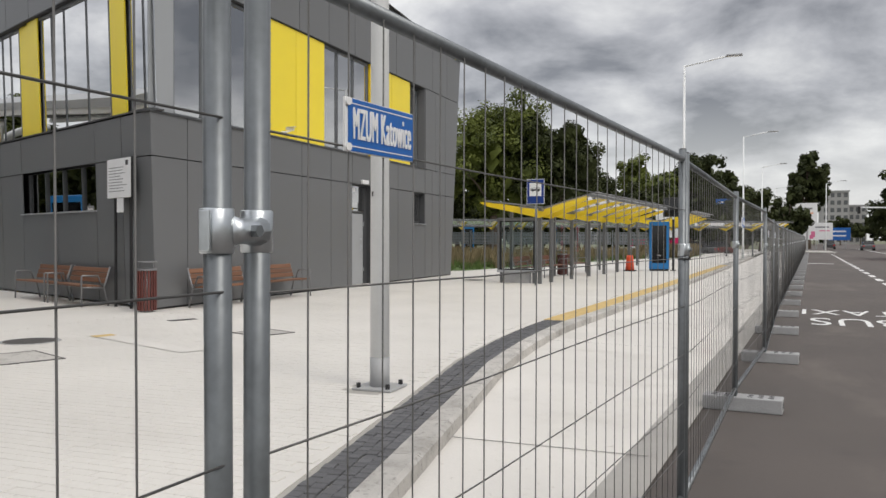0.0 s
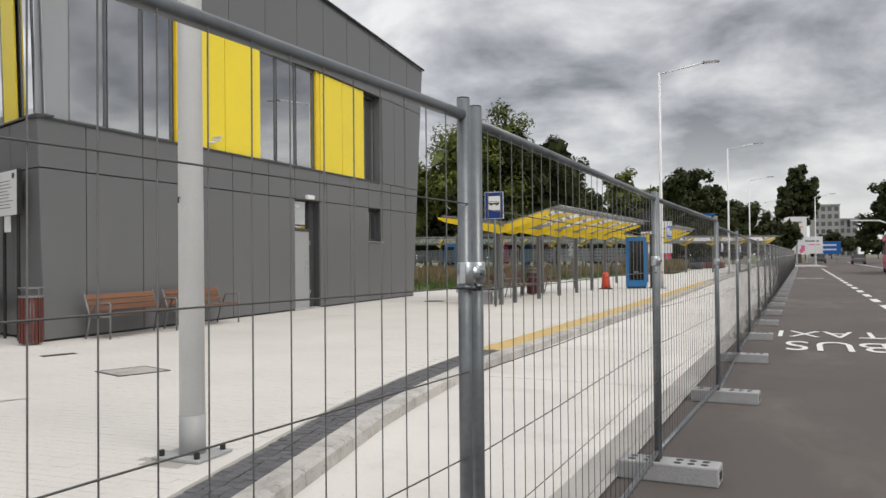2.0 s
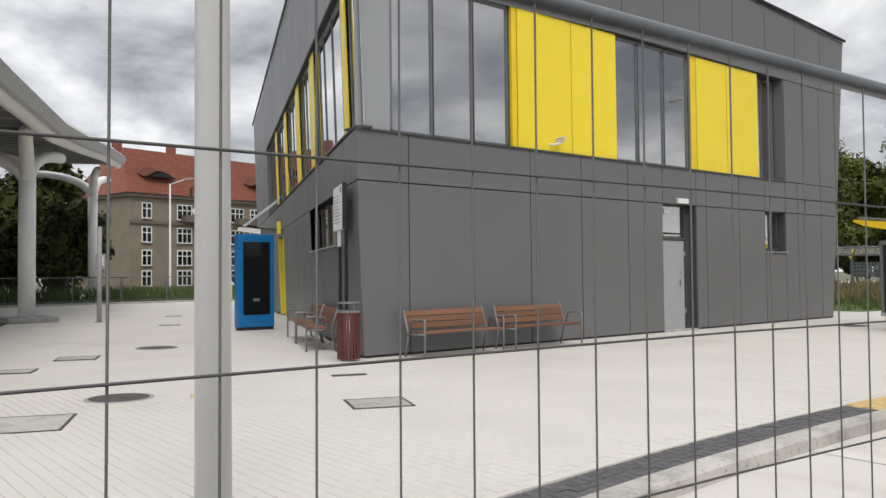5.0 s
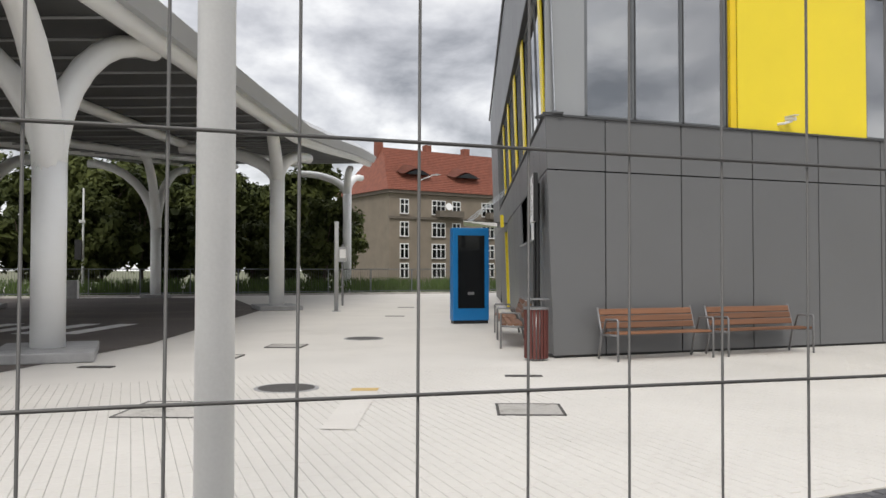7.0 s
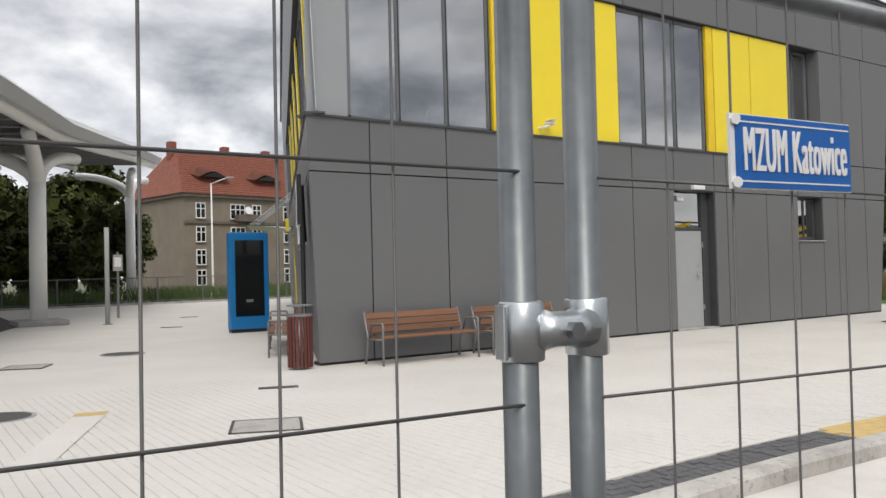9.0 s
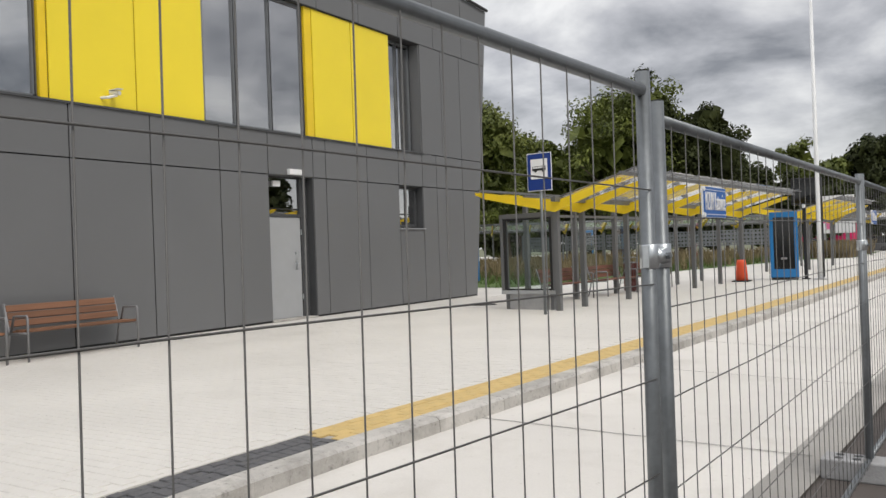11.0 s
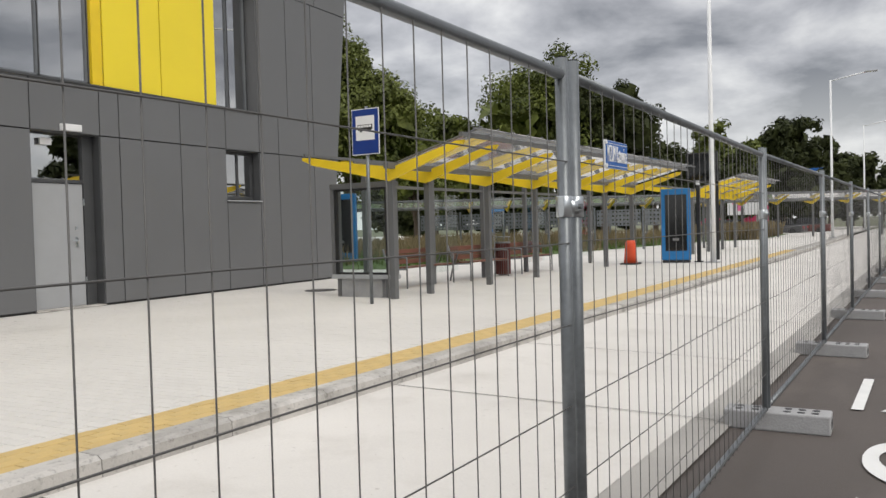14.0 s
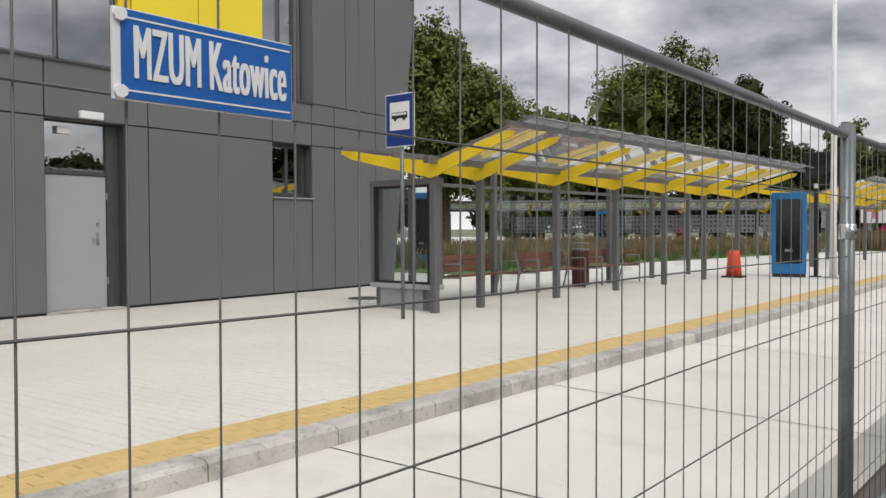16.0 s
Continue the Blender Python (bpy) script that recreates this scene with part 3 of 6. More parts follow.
# ground-floor windows, door, entrance
def opening_box(y0, y1, z0, z1, depth=0.3):
    bm = box(FX - depth, y0 - 0.02, z0 - 0.03, FX - 0.028, y0 + 0.012, z1)
    box(FX - depth, y1 - 0.012, z0 - 0.03, FX - 0.028, y1 + 0.02, z1, bm=bm)
    box(FX - depth, y0, z1 - 0.01, FX - 0.028, y1, z1 + 0.03, bm=bm)
    return bm



def door_and_window():
    part("reveal", opening_box(WIN0, WIN1, 1.9, 3.0), M_FRAME, station)
    w = part("window", box(FX - 0.27, WIN0 + 0.02, 1.93, FX - 0.22, WIN0 + 0.09, 2.99), M_FRAME, station, "small square window with a grey frame")
    for y0, y1, z0, z1 in ((WIN1 - 0.09, WIN1 - 0.02, 1.93, 2.99), (WIN0 + 0.09, WIN1 - 0.09, 1.93, 2.0), (WIN0 + 0.09, WIN1 - 0.09, 2.92, 2.99), (25.82, 25.88, 2.0, 2.92)):
        part("frame", box(FX - 0.27, y0, z0, FX - 0.22, y1, z1), M_FRAME, w)
    o = part("pane", box(FX - 0.25, WIN0 + 0.08, 1.98, FX - 0.24, WIN1 - 0.08, 2.94), M_GLASS, w)
    o.visible_shadow = False
    part("window_sill", box(FX - 0.3, WIN0 - 0.03, 1.872, FX + 0.045, WIN1 + 0.03, 1.898, 0.004), M_DOOR, w, "light grey metal sill")
    part("reveal", opening_box(DOOR0, DOOR1, PLAZA + 0.02, 3.0, 0.36), M_FRAME, station)
    d = part("door", box(FX - 0.28, DOOR0 + 0.05, PLAZA + 0.03, FX - 0.22, DOOR1 - 0.24, 2.13, 0.006), M_DOOR, station, "light grey steel door with a glass transom")
    part("frame", box(FX - 0.3, DOOR1 - 0.23, PLAZA + 0.03, FX - 0.2, DOOR1 - 0.02, 2.98), M_FRAME, d)
    part("frame", box(FX - 0.3, DOOR0 + 0.0, PLAZA + 0.03, FX - 0.2, DOOR0 + 0.045, 2.98), M_FRAME, d)
    part("frame", box(FX - 0.3, DOOR0 + 0.05, 2.14, FX - 0.2, DOOR1 - 0.24, 2.2), M_FRAME, d)
    o = part("pane", box(FX - 0.26, DOOR0 + 0.05, 2.2, FX - 0.25, DOOR1 - 0.24, 2.97), M_GLASS, d, "dark transom pane above the door")
    o.visible_shadow = False
    h = box(FX - 0.22, DOOR1 - 0.42, 1.0, FX - 0.21, DOOR1 - 0.37, 1.2, 0.003)
    tube([(FX - 0.21, DOOR1 - 0.395, 1.13), (FX - 0.16, DOOR1 - 0.395, 1.13), (FX - 0.155, DOOR1 - 0.53, 1.13)], 0.011, 8, bm=h)
    part("door_handle", h, M_CLAMP, d)
    part("lock_plate", box(FX - 0.22, DOOR1 - 0.42, 1.32, FX - 0.208, DOOR1 - 0.37, 1.38, 0.004), M_CLAMP, d)
    for z in (0.35, 1.75):
        part("hinge", tube([(FX - 0.2, DOOR1 - 0.235, z), (FX - 0.2, DOOR1 - 0.235, z + 0.12)], 0.012, 8), M_CLAMP, d)
    part("closer", box(FX - 0.22, DOOR0 + 0.3, 2.78, FX - 0.17, DOOR0 + 0.52, 2.9, 0.006), M_WHITE, d, "white door sensor box")
    # threshold
    part("threshold", box(FX - 0.3, DOOR0, PLAZA + 0.003, FX + 0.02, DOOR1, PLAZA + 0.028), M_KERB, station)
    # lamp over the door
    l_ = part("wall_lamp", box(FX + 0.002, 21.19, 3.02, FX + 0.09, 21.58, 3.14, 0.012), M_WHITE, station, "small white wall lamp above the door")
    part("bracket", box(FX - 0.01, 21.3, 3.05, FX + 0.002, 21.47, 3.11), M_FRAME, l_)
    # camera on the yellow panel
    c = part("security_camera", tube([(FX + 0.0, 17.0, 4.15), (FX + 0.2, 17.03, 4.12)], 0.036, 10), M_WHITE, station, "white security camera on the yellow panel")
    part("bracket", tube([(FX - 0.08, 16.85, 4.05), (FX + 0.06, 16.9, 4.05), (FX + 0.1, 17.05, 4.1)], 0.025, 8), M_WHITE, c)
    part("hood", box(FX + 0.0, 16.96, 4.178, FX + 0.25, 17.07, 4.19, 0.003), M_WHITE, c)
    # side window
    w = part("window", bar(side, SW0 + 0.04, 1.99, 2.98, 0.2, 0.07), M_FRAME, station, "low ribbon window in a grey frame")
    for s_ in (3.7, 4.8, 5.9, SW1 - 0.04):
        part("mullion", bar(side, s_, 1.99, 2.98, 0.2, 0.07), M_FRAME, w)
    o = pane_between(side, SW0 + 0.04, SW1 - 0.04, 1.98, 2.99, 0.2, M_GLASS, "pane")
    o.parent = w
    part("window_sill", prism([side(SW0 - 0.03, 1.98, 0.05), side(SW1 + 0.03, 1.98, 0.05), side(SW1 + 0.03, 1.98, -0.25), side(SW0 - 0.03, 1.98, -0.25)][::-1], 0.03), M_DOOR, w)
    # entrance in the side wall: yellow jambs, glass door, small glass canopy on rods
    e = part("door", bar(side, 14.75, PLAZA + 0.03, 2.74, 0.1, 0.3, 0.2), M_YEL, station, "glass entrance door between yellow jambs")
    part("jamb", bar(side, 16.85, PLAZA + 0.03, 2.74, 0.1, 0.3, 0.2), M_YEL, e)
    part("frame", bar(side, 15.8, PLAZA + 0.03, 2.74, 0.15, 0.08), M_FRAME, e)
    o = pane_between(side, 14.9, 16.7, PLAZA + 0.05, 2.7, 0.15, M_GLASS, "pane")
    o.parent = e
    c = part("canopy", prism([side(14.2, 2.95, 0.02), side(17.4, 2.95, 0.02), side(17.4, 3.05, 1.5), side(14.2, 3.05, 1.5)], 0.025), M_CLEAR, station, "clear glass canopy hung on steel rods")
    for s_ in (14.5, 15.5, 16.3, 17.1):
        part("rod", tube([side(s_, 3.04, 1.4), side(s_, 4.1, 0.02)], 0.012, 6), M_CLAMP, c)
    # yellow sign box by the entrance
    part("yellow_box", prism([side(13.9, 2.8, 0.15), side(14.3, 2.8, 0.15), side(14.3, 3.2, 0.15), side(13.9, 3.2, 0.15)], 0.1), M_YEL, station)
    # north end of the building
    q = [Vector((FX - 0.02, lean_n(0) - 0.02, PLAZA)), Vector((-30, lean_n(0) - 0.02, PLAZA)), Vector((-30, lean_n(9) - 0.02, 8.6)), Vector((FX - 0.02, lean_n(8.4) - 0.02, 8.45))]
    part("wall", prism(q[::-1], 0.05), M_CLAD, station)
    # base drip strip along the foot of the front
    part("base_strip", box(FX - 0.3, lean_s(0) + 0.05, PLAZA + 0.002, FX - 0.031, DOOR0 - 0.03, PLAZA + 0.05), M_PLASTIC, station)
    part("base_strip", box(FX - 0.3, DOOR1 + 0.03, PLAZA + 0.002, FX - 0.031, lean_n(0) - 0.05, PLAZA + 0.05), M_PLASTIC, station)


door_and_window()

# ---- mobile mesh fence ----
JOINTS = [(-1.656, -3.401), (-1.415, 0.15), (-1.024, 3.615), (-0.826, 7.188), (-0.5204, 10.61), (-0.342, 14.305), (-0.161, 17.988)]
while JOINTS[-1][1] < 100:
    JOINTS.append((JOINTS[-1][0] + 0.222, JOINTS[-1][1] + 3.55))
TOPS_Z = [(1.843, 1.857), (1.85, 1.834), (1.824, 1.805), (1.803, 1.772), (1.704, 1.703), (1.708, 1.686)]
WIRES = [(0.121, 0.1193), (0.163, 0.1205), (0.123, 0.1203), (0.172, 0.1155), (0.1244, 0.1206), (0.173, 0.1191)]  # first upright wire, pitch
HALF = 0.047  # half the distance between the two posts of a joint


def fence_panel(length, label, lead, pitch):
    p = thing("mesh_fence", label, "fence", group="mobile fence panels")
    post = part("post", tube([(0, 0, -1.95), (0, 0, 0.0)], 0.0205, 14), M_GALV, p, smooth=True)
    post2 = share("post", post, p, pose(0, length, 0))
    for y in (0.0, length):
        part("post_cap", tube([(0, y, -0.003), (0, y, 0.004)], 0.0185, 12), M_PLASTIC, p)
    rail = part("top_rail", tube([(0, 0.015, -0.05), (0, length - 0.015, -0.05)], 0.0175, 14), M_GALV, p, smooth=True)
    share("bottom_rail", rail, p, pose(0, 0, -1.79))
    k = 1 + int((length - lead - 0.06) / pitch)
    v = part("wire", tube([(0, 0, -1.87), (0, 0, -0.045)], 0.0017, 6), M_WIRE, p, smooth=True)
    v.matrix_basis = pose(0.012, lead, 0)
    for i in range(1, k):
        share("wire", v, p, pose(0.012, lead + i * pitch, 0))
    h = part("wire", tube([(0, 0.0, 0), (0, length * 0.25, -0.004), (0, length * 0.6, 0.003), (0, length, 0)], 0.0021, 6), M_WIRE, p, smooth=True)
    h.matrix_basis = pose(0.0165, 0, -0.32)
    for i in range(1, 7):
        share("wire", h, p, pose(0.0165, 0, -0.32 - 0.2525 * i))
    return p


first = None
LABEL = "galvanised steel mesh fence panel with round posts"
for i, ((xa, a), (xb, b)) in enumerate(zip(JOINTS, JOINTS[1:])):
    L = math.hypot(b - a, xb - xa) - 2 * HALF
    za, zb = TOPS_Z[i] if i < len(TOPS_Z) else (1.69, 1.69)
    yaw = -math.degrees(math.atan2(xb - xa, b - a))
    u = Vector((xb - xa, b - a, 0)).normalized()
    m = Matrix.Translation((xa + u.x * HALF, a + u.y * HALF, za)) @ pose(0, 0, 0, 0, 0, yaw) @ pose(0, 0, 0, math.degrees(math.atan2(zb - za, b - a)), 0, 0)
    if first is not None:
        copy_thing(first, m)
        continue
    lead, pitch = WIRES[min(i, 5)]
    p = fence_panel(L, LABEL, lead - HALF, pitch)
    p.matrix_basis = m
    if i >= len(TOPS_Z):
        first = p


def coupler():
    """Two sleeves round the posts, a bridge between them and a bolt."""
    c = thing("coupler", "bright zinc coupler joining two fence posts", "coupler", group="fence couplers")
    sl = part("sleeve", tube([(0, 0, -0.033), (0, 0, -0.031), (0, 0, 0.031), (0, 0, 0.033)], 0.0255, 16, radii=[0.0235, 0.0255, 0.0255, 0.0235]), M_CLAMP, c, smooth=True)
    sl.matrix_basis = pose(0, -HALF, 0)
    share("sleeve", sl, c, pose(0, HALF, 0))
    bridge = tube([(0.006, -HALF + 0.012, 0), (0.012, -0.012, 0), (0.012, 0.012, 0), (0.006, HALF - 0.012, 0)], 0.02, 12, radii=[0.027, 0.02, 0.02, 0.027])
    part("bridge", bridge, M_CLAMP, c, smooth=True)
    part("bolt", tube([(0.03, 0, 0.0), (0.042, 0, 0.0)], 0.010, 6), M_GALV, c)
    part("flange", box(-0.008, -HALF - 0.031, -0.03, 0.012, -HALF - 0.026, 0.03, 0.002), M_CLAMP, c)
    return c


clamp = coupler()
CLAMP_Z = [1.37, 1.373, 1.305, 1.311, 1.275, 1.245]
for i, (x, y) in enumerate(JOINTS):
    z = CLAMP_Z[i] if i < len(CLAMP_Z) else 1.22
    m = Matrix.Translation((x, y, z)) @ pose(0, 0, 0, 0, 0, -3.6)
    if i == 0:
        clamp.matrix_basis = m
    else:
        copy_thing(clamp, m)


def block_mesh():
    """A ballast foot: a bevelled block; black plugs added later give the dark of its post holes."""
    bm = box(-0.3, -0.11, 0, 0.4, 0.11, 0.135, 0.012)
    return bm


foot = thing("ballast_block", "grey ballast block on the asphalt holding fence posts", "ballast block", group="ballast blocks")
part("block", block_mesh(), M_BLOCK, foot)
# no real holes: black plugs carry the dark inside them as colour
for x in (-0.2, -0.09, 0.12, 0.21, 0.3):
    part("hole_shade", tube([(x, 0.045, 0.1), (x, 0.045, 0.1375)], 0.026, 10), M_PLASTIC, foot)
    part("hole_shade", tube([(x, -0.045, 0.1), (x, -0.045, 0.1375)], 0.026, 10), M_PLASTIC, foot)
part("grip", box(0.392, -0.06, 0.035, 0.4015, 0.06, 0.095, 0.002), M_PLASTIC, foot)
for i, (x, y) in enumerate(JOINTS):
    rng = random.Random(i)
    m = Matrix.Translation((x + 0.02, y, road_z(y))) @ pose(0, 0, 0, 0, 0, -3.6 + rng.uniform(-4, 4))
    if i == 0:
        foot.matrix_basis = m
    else:
        copy_thing(foot, m)

# black cable tie round the second joint
tie = thing("cable_tie", "long black plastic cable tie round two fence posts", "cable tie")
loop = [(0.03 * math.cos(a) + 0.0, (HALF + 0.03) * math.sin(a), 0.004 * math.sin(3 * a)) for a in [2 * math.pi * k / 24 for k in range(25)]]
part("loop", tube(loop, 0.0032, 6), M_PLASTIC, tie)
part("tail", tube([(0.03, -0.03, 0.002), (0.03, -0.09, 0.003), (0.03, -0.17, 0.008), (0.03, -0.27, 0.01)], 0.003, 6), M_PLASTIC, tie)
part("tail", tube([(0.03, -0.03, 0.0), (0.031, -0.05, 0.01), (0.03, -0.07, 0.018)], 0.0022, 6), M_PLASTIC, tie)
part("head", box(0.022, -0.02, -0.006, 0.036, -0.004, 0.008, 0.001), M_PLASTIC, tie)
tie.matrix_basis = Matrix.Translation((JOINTS[2][0], JOINTS[2][1], 1.257))


def fit_text(bm, width, height):
    """Lettering scaled to a width and to the height of its capitals."""
    xs = [v.co.x for v in bm.verts]
    zs = [v.co.y for v in bm.verts]
    k = width / (max(xs) - min(xs))
    mid = (max(xs) + min(xs)) / 2
    for v in bm.verts:
        v.co.x = (v.co.x - mid) * k
        v.co.y *= height / max(zs)
    return bm


def fence_sign():
    """The blue name plate wired to a fence panel."""
    s_ = thing("fence_sign", "blue enamel plate lettered in white, wired to the fence", "sign", group="fence signs")
    w, h = 0.244, 0.097
    plate = box(-0.002, 0, 0, 0.002, w, h)
    part("plate", plate, M_WHITE, s_, "white plate edge with bent corners")
    part("face", box(0.0022, 0.009, 0.0015, 0.0034, w - 0.0015, h - 0.0015), M_SIGN, s_, "blue enamel face")
    t = fit_text(text_mesh("MZUM Katowice", 0.07, 0.0006), w * 0.85, 0.056)
    for k, dx in enumerate((-0.0012, 0.0012)):   # heavier strokes
        b = fit_text(text_mesh("MZUM Katowice", 0.07, 0.0006), w * 0.85, 0.056)
        bmesh.ops.translate(b, vec=(dx, 0, 0.0002 * (k + 1)), verts=b.verts)
        merge(t, b)
    part("lettering", t, M_WHITE, s_, "white condensed lettering").matrix_basis = Matrix.Translation((0.004, w / 2 + 0.006, 0.024)) @ pose(0, 0, 0, 90, 0, 90)
    part("rim", box(0.0034, 0.014, h - 0.011, 0.0042, w - 0.005, h - 0.009), M_WHITE, s_)
    part("rim", box(0.0034, 0.014, 0.009, 0.0042, w - 0.005, 0.011), M_WHITE, s_)
    for y, z in ((0.008, 0.008), (0.008, h - 0.008)):
        part("corner_fold", tube([(0.002, y, z), (0.007, y - 0.001, z)], 0.0075, 7), M_WHITE, s_)
    return s_


sign = fence_sign()
SIGNS = ((1, 0.25, 1.518), (3, 0.266, 1.475), (4, 0.345, 1.384), (5, 0.267, 1.38))  # panel, way along it, lower edge
for k, (i, along, z) in enumerate(SIGNS):
    (xa, ya), (xb, yb) = JOINTS[i], JOINTS[i + 1]
    u = Vector((xb - xa, yb - ya, 0)).normalized()
    m = Matrix.Translation((xa + u.x * along + u.y * 0.024, ya + u.y * along - u.x * 0.024, z)) @ pose(0, 0, 0, 0, 0, -math.degrees(math.atan2(u.x, u.y)))
    if k == 0:
        sign.matrix_basis = m
    else:
        copy_thing(sign, m)

# ---- white pole on the plaza ----
pole = thing("street_pole", "light grey steel pole on a bolted base plate", "pole")
pole.matrix_basis = Matrix.Translation((-3.99, 6.115, PLAZA))
part("shaft", tube([(0, 0, 0.30), (0, 0, 8.6)], 0.085, 24, radii=[0.092, 0.075]), M_POLE, pole, smooth=True)
part("sleeve", tube([(0, 0, 0.0), (0, 0, 0.30)], 0.094, 24), M_POLEB, pole, "mid grey painted foot of the shaft", smooth=True)
part("base_plate", box(-0.2, -0.2, 0.0, 0.2, 0.2, 0.022, 0.004), M_POLEB, pole)
for x in (-0.15, 0.15):
    for y in (-0.15, 0.15):
        part("bolt", tube([(x, y, 0.02), (x, y, 0.065)], 0.021, 6), M_PLASTIC, pole)
part("hook", tube([(-0.03, -0.084, 1.86), (-0.03, -0.1, 1.86), (-0.03, -0.1, 1.82)], 0.006, 6), M_PLASTIC, pole)
tb = tube([(-0.88, 0, 8.55), (0.0, 0, 8.6)], 0.035, 10)
part("arm", tb, M_POLE, pole)


# ---- benches and bins ----
def bench(name="bench", length=1.85, wood=M_WOOD, label="red-brown slatted bench on grey metal legs"):
    """A slatted bench that faces +x, its length along y."""
    b = thing(name, label, "bench", group="slatted benches")
    L = length
    slat = part("slat", box(-0.048, 0.03, -0.018, 0.048, L - 0.03, 0.018, 0.006), wood, b)
    slat.matrix_basis = pose(0.38, 0, 0.435)
    for x in (0.27, 0.16, 0.05):
        share("slat", slat, b, pose(x, 0, 0.43 - 0.02 * (x < 0.1)))
    for k in range(3):
        share("slat", slat, b, pose(-0.06 - 0.035 * k, 0, 0.53 + 0.108 * k, 0, 75, 0))
    fr = bmesh.new()
    tube([(0.44, 0, 0), (0.44, 0, 0.62), (0.42, 0, 0.65), (0.10, 0, 0.64), (0.02, 0, 0.42)], 0.018, 8, bm=fr)
    tube([(-0.12, 0, 0), (-0.02, 0, 0.40), (-0.05, 0, 0.47), (-0.16, 0, 0.82)], 0.02, 8, bm=fr)
    tube([(0.44, 0, 0.405), (-0.03, 0, 0.39)], 0.018, 8, bm=fr)
    leg = part("leg_frame", fr, M_BENCH, b, smooth=True)
    leg.matrix_basis = pose(0, 0.02, 0)
    share("leg_frame", leg, b, pose(0, L - 0.02, 0))
    return b


b1 = bench()
b1.matrix_basis = Matrix.Translation((-11.34, 12.79, PLAZA))
copy_thing(b1, Matrix.Translation((-11.34, 14.91, PLAZA)))
# along the side wall
yaw_s = math.degrees(math.atan2(SN.y, SN.x))
for s_ in (1.6, 3.6):
    p_ = side(s_ + 1.85, 0, 0.35)
    copy_thing(b1, Matrix.Translation((p_.x, p_.y, PLAZA)) @ pose(0, 0, 0, 0, 0, yaw_s))


def litter_bin():
    b = thing("litter_bin", "round dark red wooden-slatted litter bin", "litter bin", group="litter bins")
    part("liner", tube([(0, 0, 0.04), (0, 0, 0.78)], 0.165, 20), M_BENCH, b, smooth=True)
    sl = part("slat", box(-0.02, -0.008, 0.03, 0.02, 0.012, 0.80, 0.004), M_WOODD, b)
    n_ = 20
    for k in range(n_):
        a = 2 * math.pi * k / n_
        m_ = pose(0.185 * math.cos(a), 0.185 * math.sin(a), 0, 0, 0, math.degrees(a) + 90)
        if k == 0:
            sl.matrix_basis = m_
        else:
            share("slat", sl, b, m_)
    part("ring", tube([(0, 0, 0.80), (0, 0, 0.84)], 0.2, 20), M_BENCH, b)
    part("foot", tube([(0, 0, 0.0), (0, 0, 0.05)], 0.12, 16), M_BENCH, b)
    hood = tube([(0.17, 0, 0.84), (0.17, 0, 0.96)], 0.01, 6)
    tube([(-0.17, 0, 0.84), (-0.17, 0, 0.96)], 0.01, 6, bm=hood)
    tube([(0, 0, 0.955), (0, 0, 0.975)], 0.2, 20, bm=hood)
    part("hood", hood, M_BENCH, b)
    return b


bin1 = litter_bin()
bin1.matrix_basis = Matrix.Translation((-11.65, 11.78, PLAZA))

# ---- information board by the side wall ----
board = thing("information_board", "white notice board with printed sheets beside the side wall", "notice board")
bp = side(1.0, 0, 0.22)
board.matrix_basis = Matrix.Translation((bp.x, bp.y, PLAZA)) @ pose(0, 0, 0, 0, 0, yaw_s)
part("panel", box(0.0, -0.55, 2.25, 0.06, 0.55, 3.05, 0.008), M_WHITE, board)
part("edge", box(-0.01, 0.551, 2.24, 0.065, 0.575, 3.06), M_PLASTIC, board)
part("small_sheet", box(0.02, -0.12, 1.95, 0.05, 0.14, 2.24, 0.004), M_WHITE, board)
for y in (0.35, -0.35):
    part("post", tube([(-0.03, y, 0), (-0.03, y, 2.9)], 0.03, 10), M_PLASTIC, board)
for k in range(9):
    rng = random.Random(40 + k)
    part("text_line", box(0.0605, -0.45, 2.86 - 0.06 * k, 0.0615, -0.45 + rng.uniform(0.5, 0.85), 2.875 - 0.06 * k), M_BENCH, board)
part("crest", box(0.0605, 0.3, 2.9, 0.0615, 0.42, 3.0), M_PLASTIC, board)


# ---- information totems ----
def totem(w, h, label):
    t = thing("information_totem", label, "information totem", group="blue totems")
    part("plinth", box(-w / 2 + 0.02, -0.13, 0, w / 2 - 0.02, 0.13, 0.08), M_PLASTIC, t)
    part("case", box(-w / 2, -0.16, 0.08, w / 2, 0.16, h, 0.02), M_BLUE, t)
    part("screen", box(-w / 2 + 0.13 * w, -0.168, 0.16 * h, w / 2 - 0.13 * w, -0.158, h - 0.08 * h, 0.003), M_SCREEN, t, "switched-off black glass screen")
    part("screen", box(-w / 2 + 0.13 * w, 0.158, 0.16 * h, w / 2 - 0.13 * w, 0.168, h - 0.08 * h, 0.003), M_SCREEN, t)
    part("mark", box(-0.1, -0.1705, 0.3 * h, 0.08, -0.1685, 0.33 * h), M_BENCH, t)
    return t


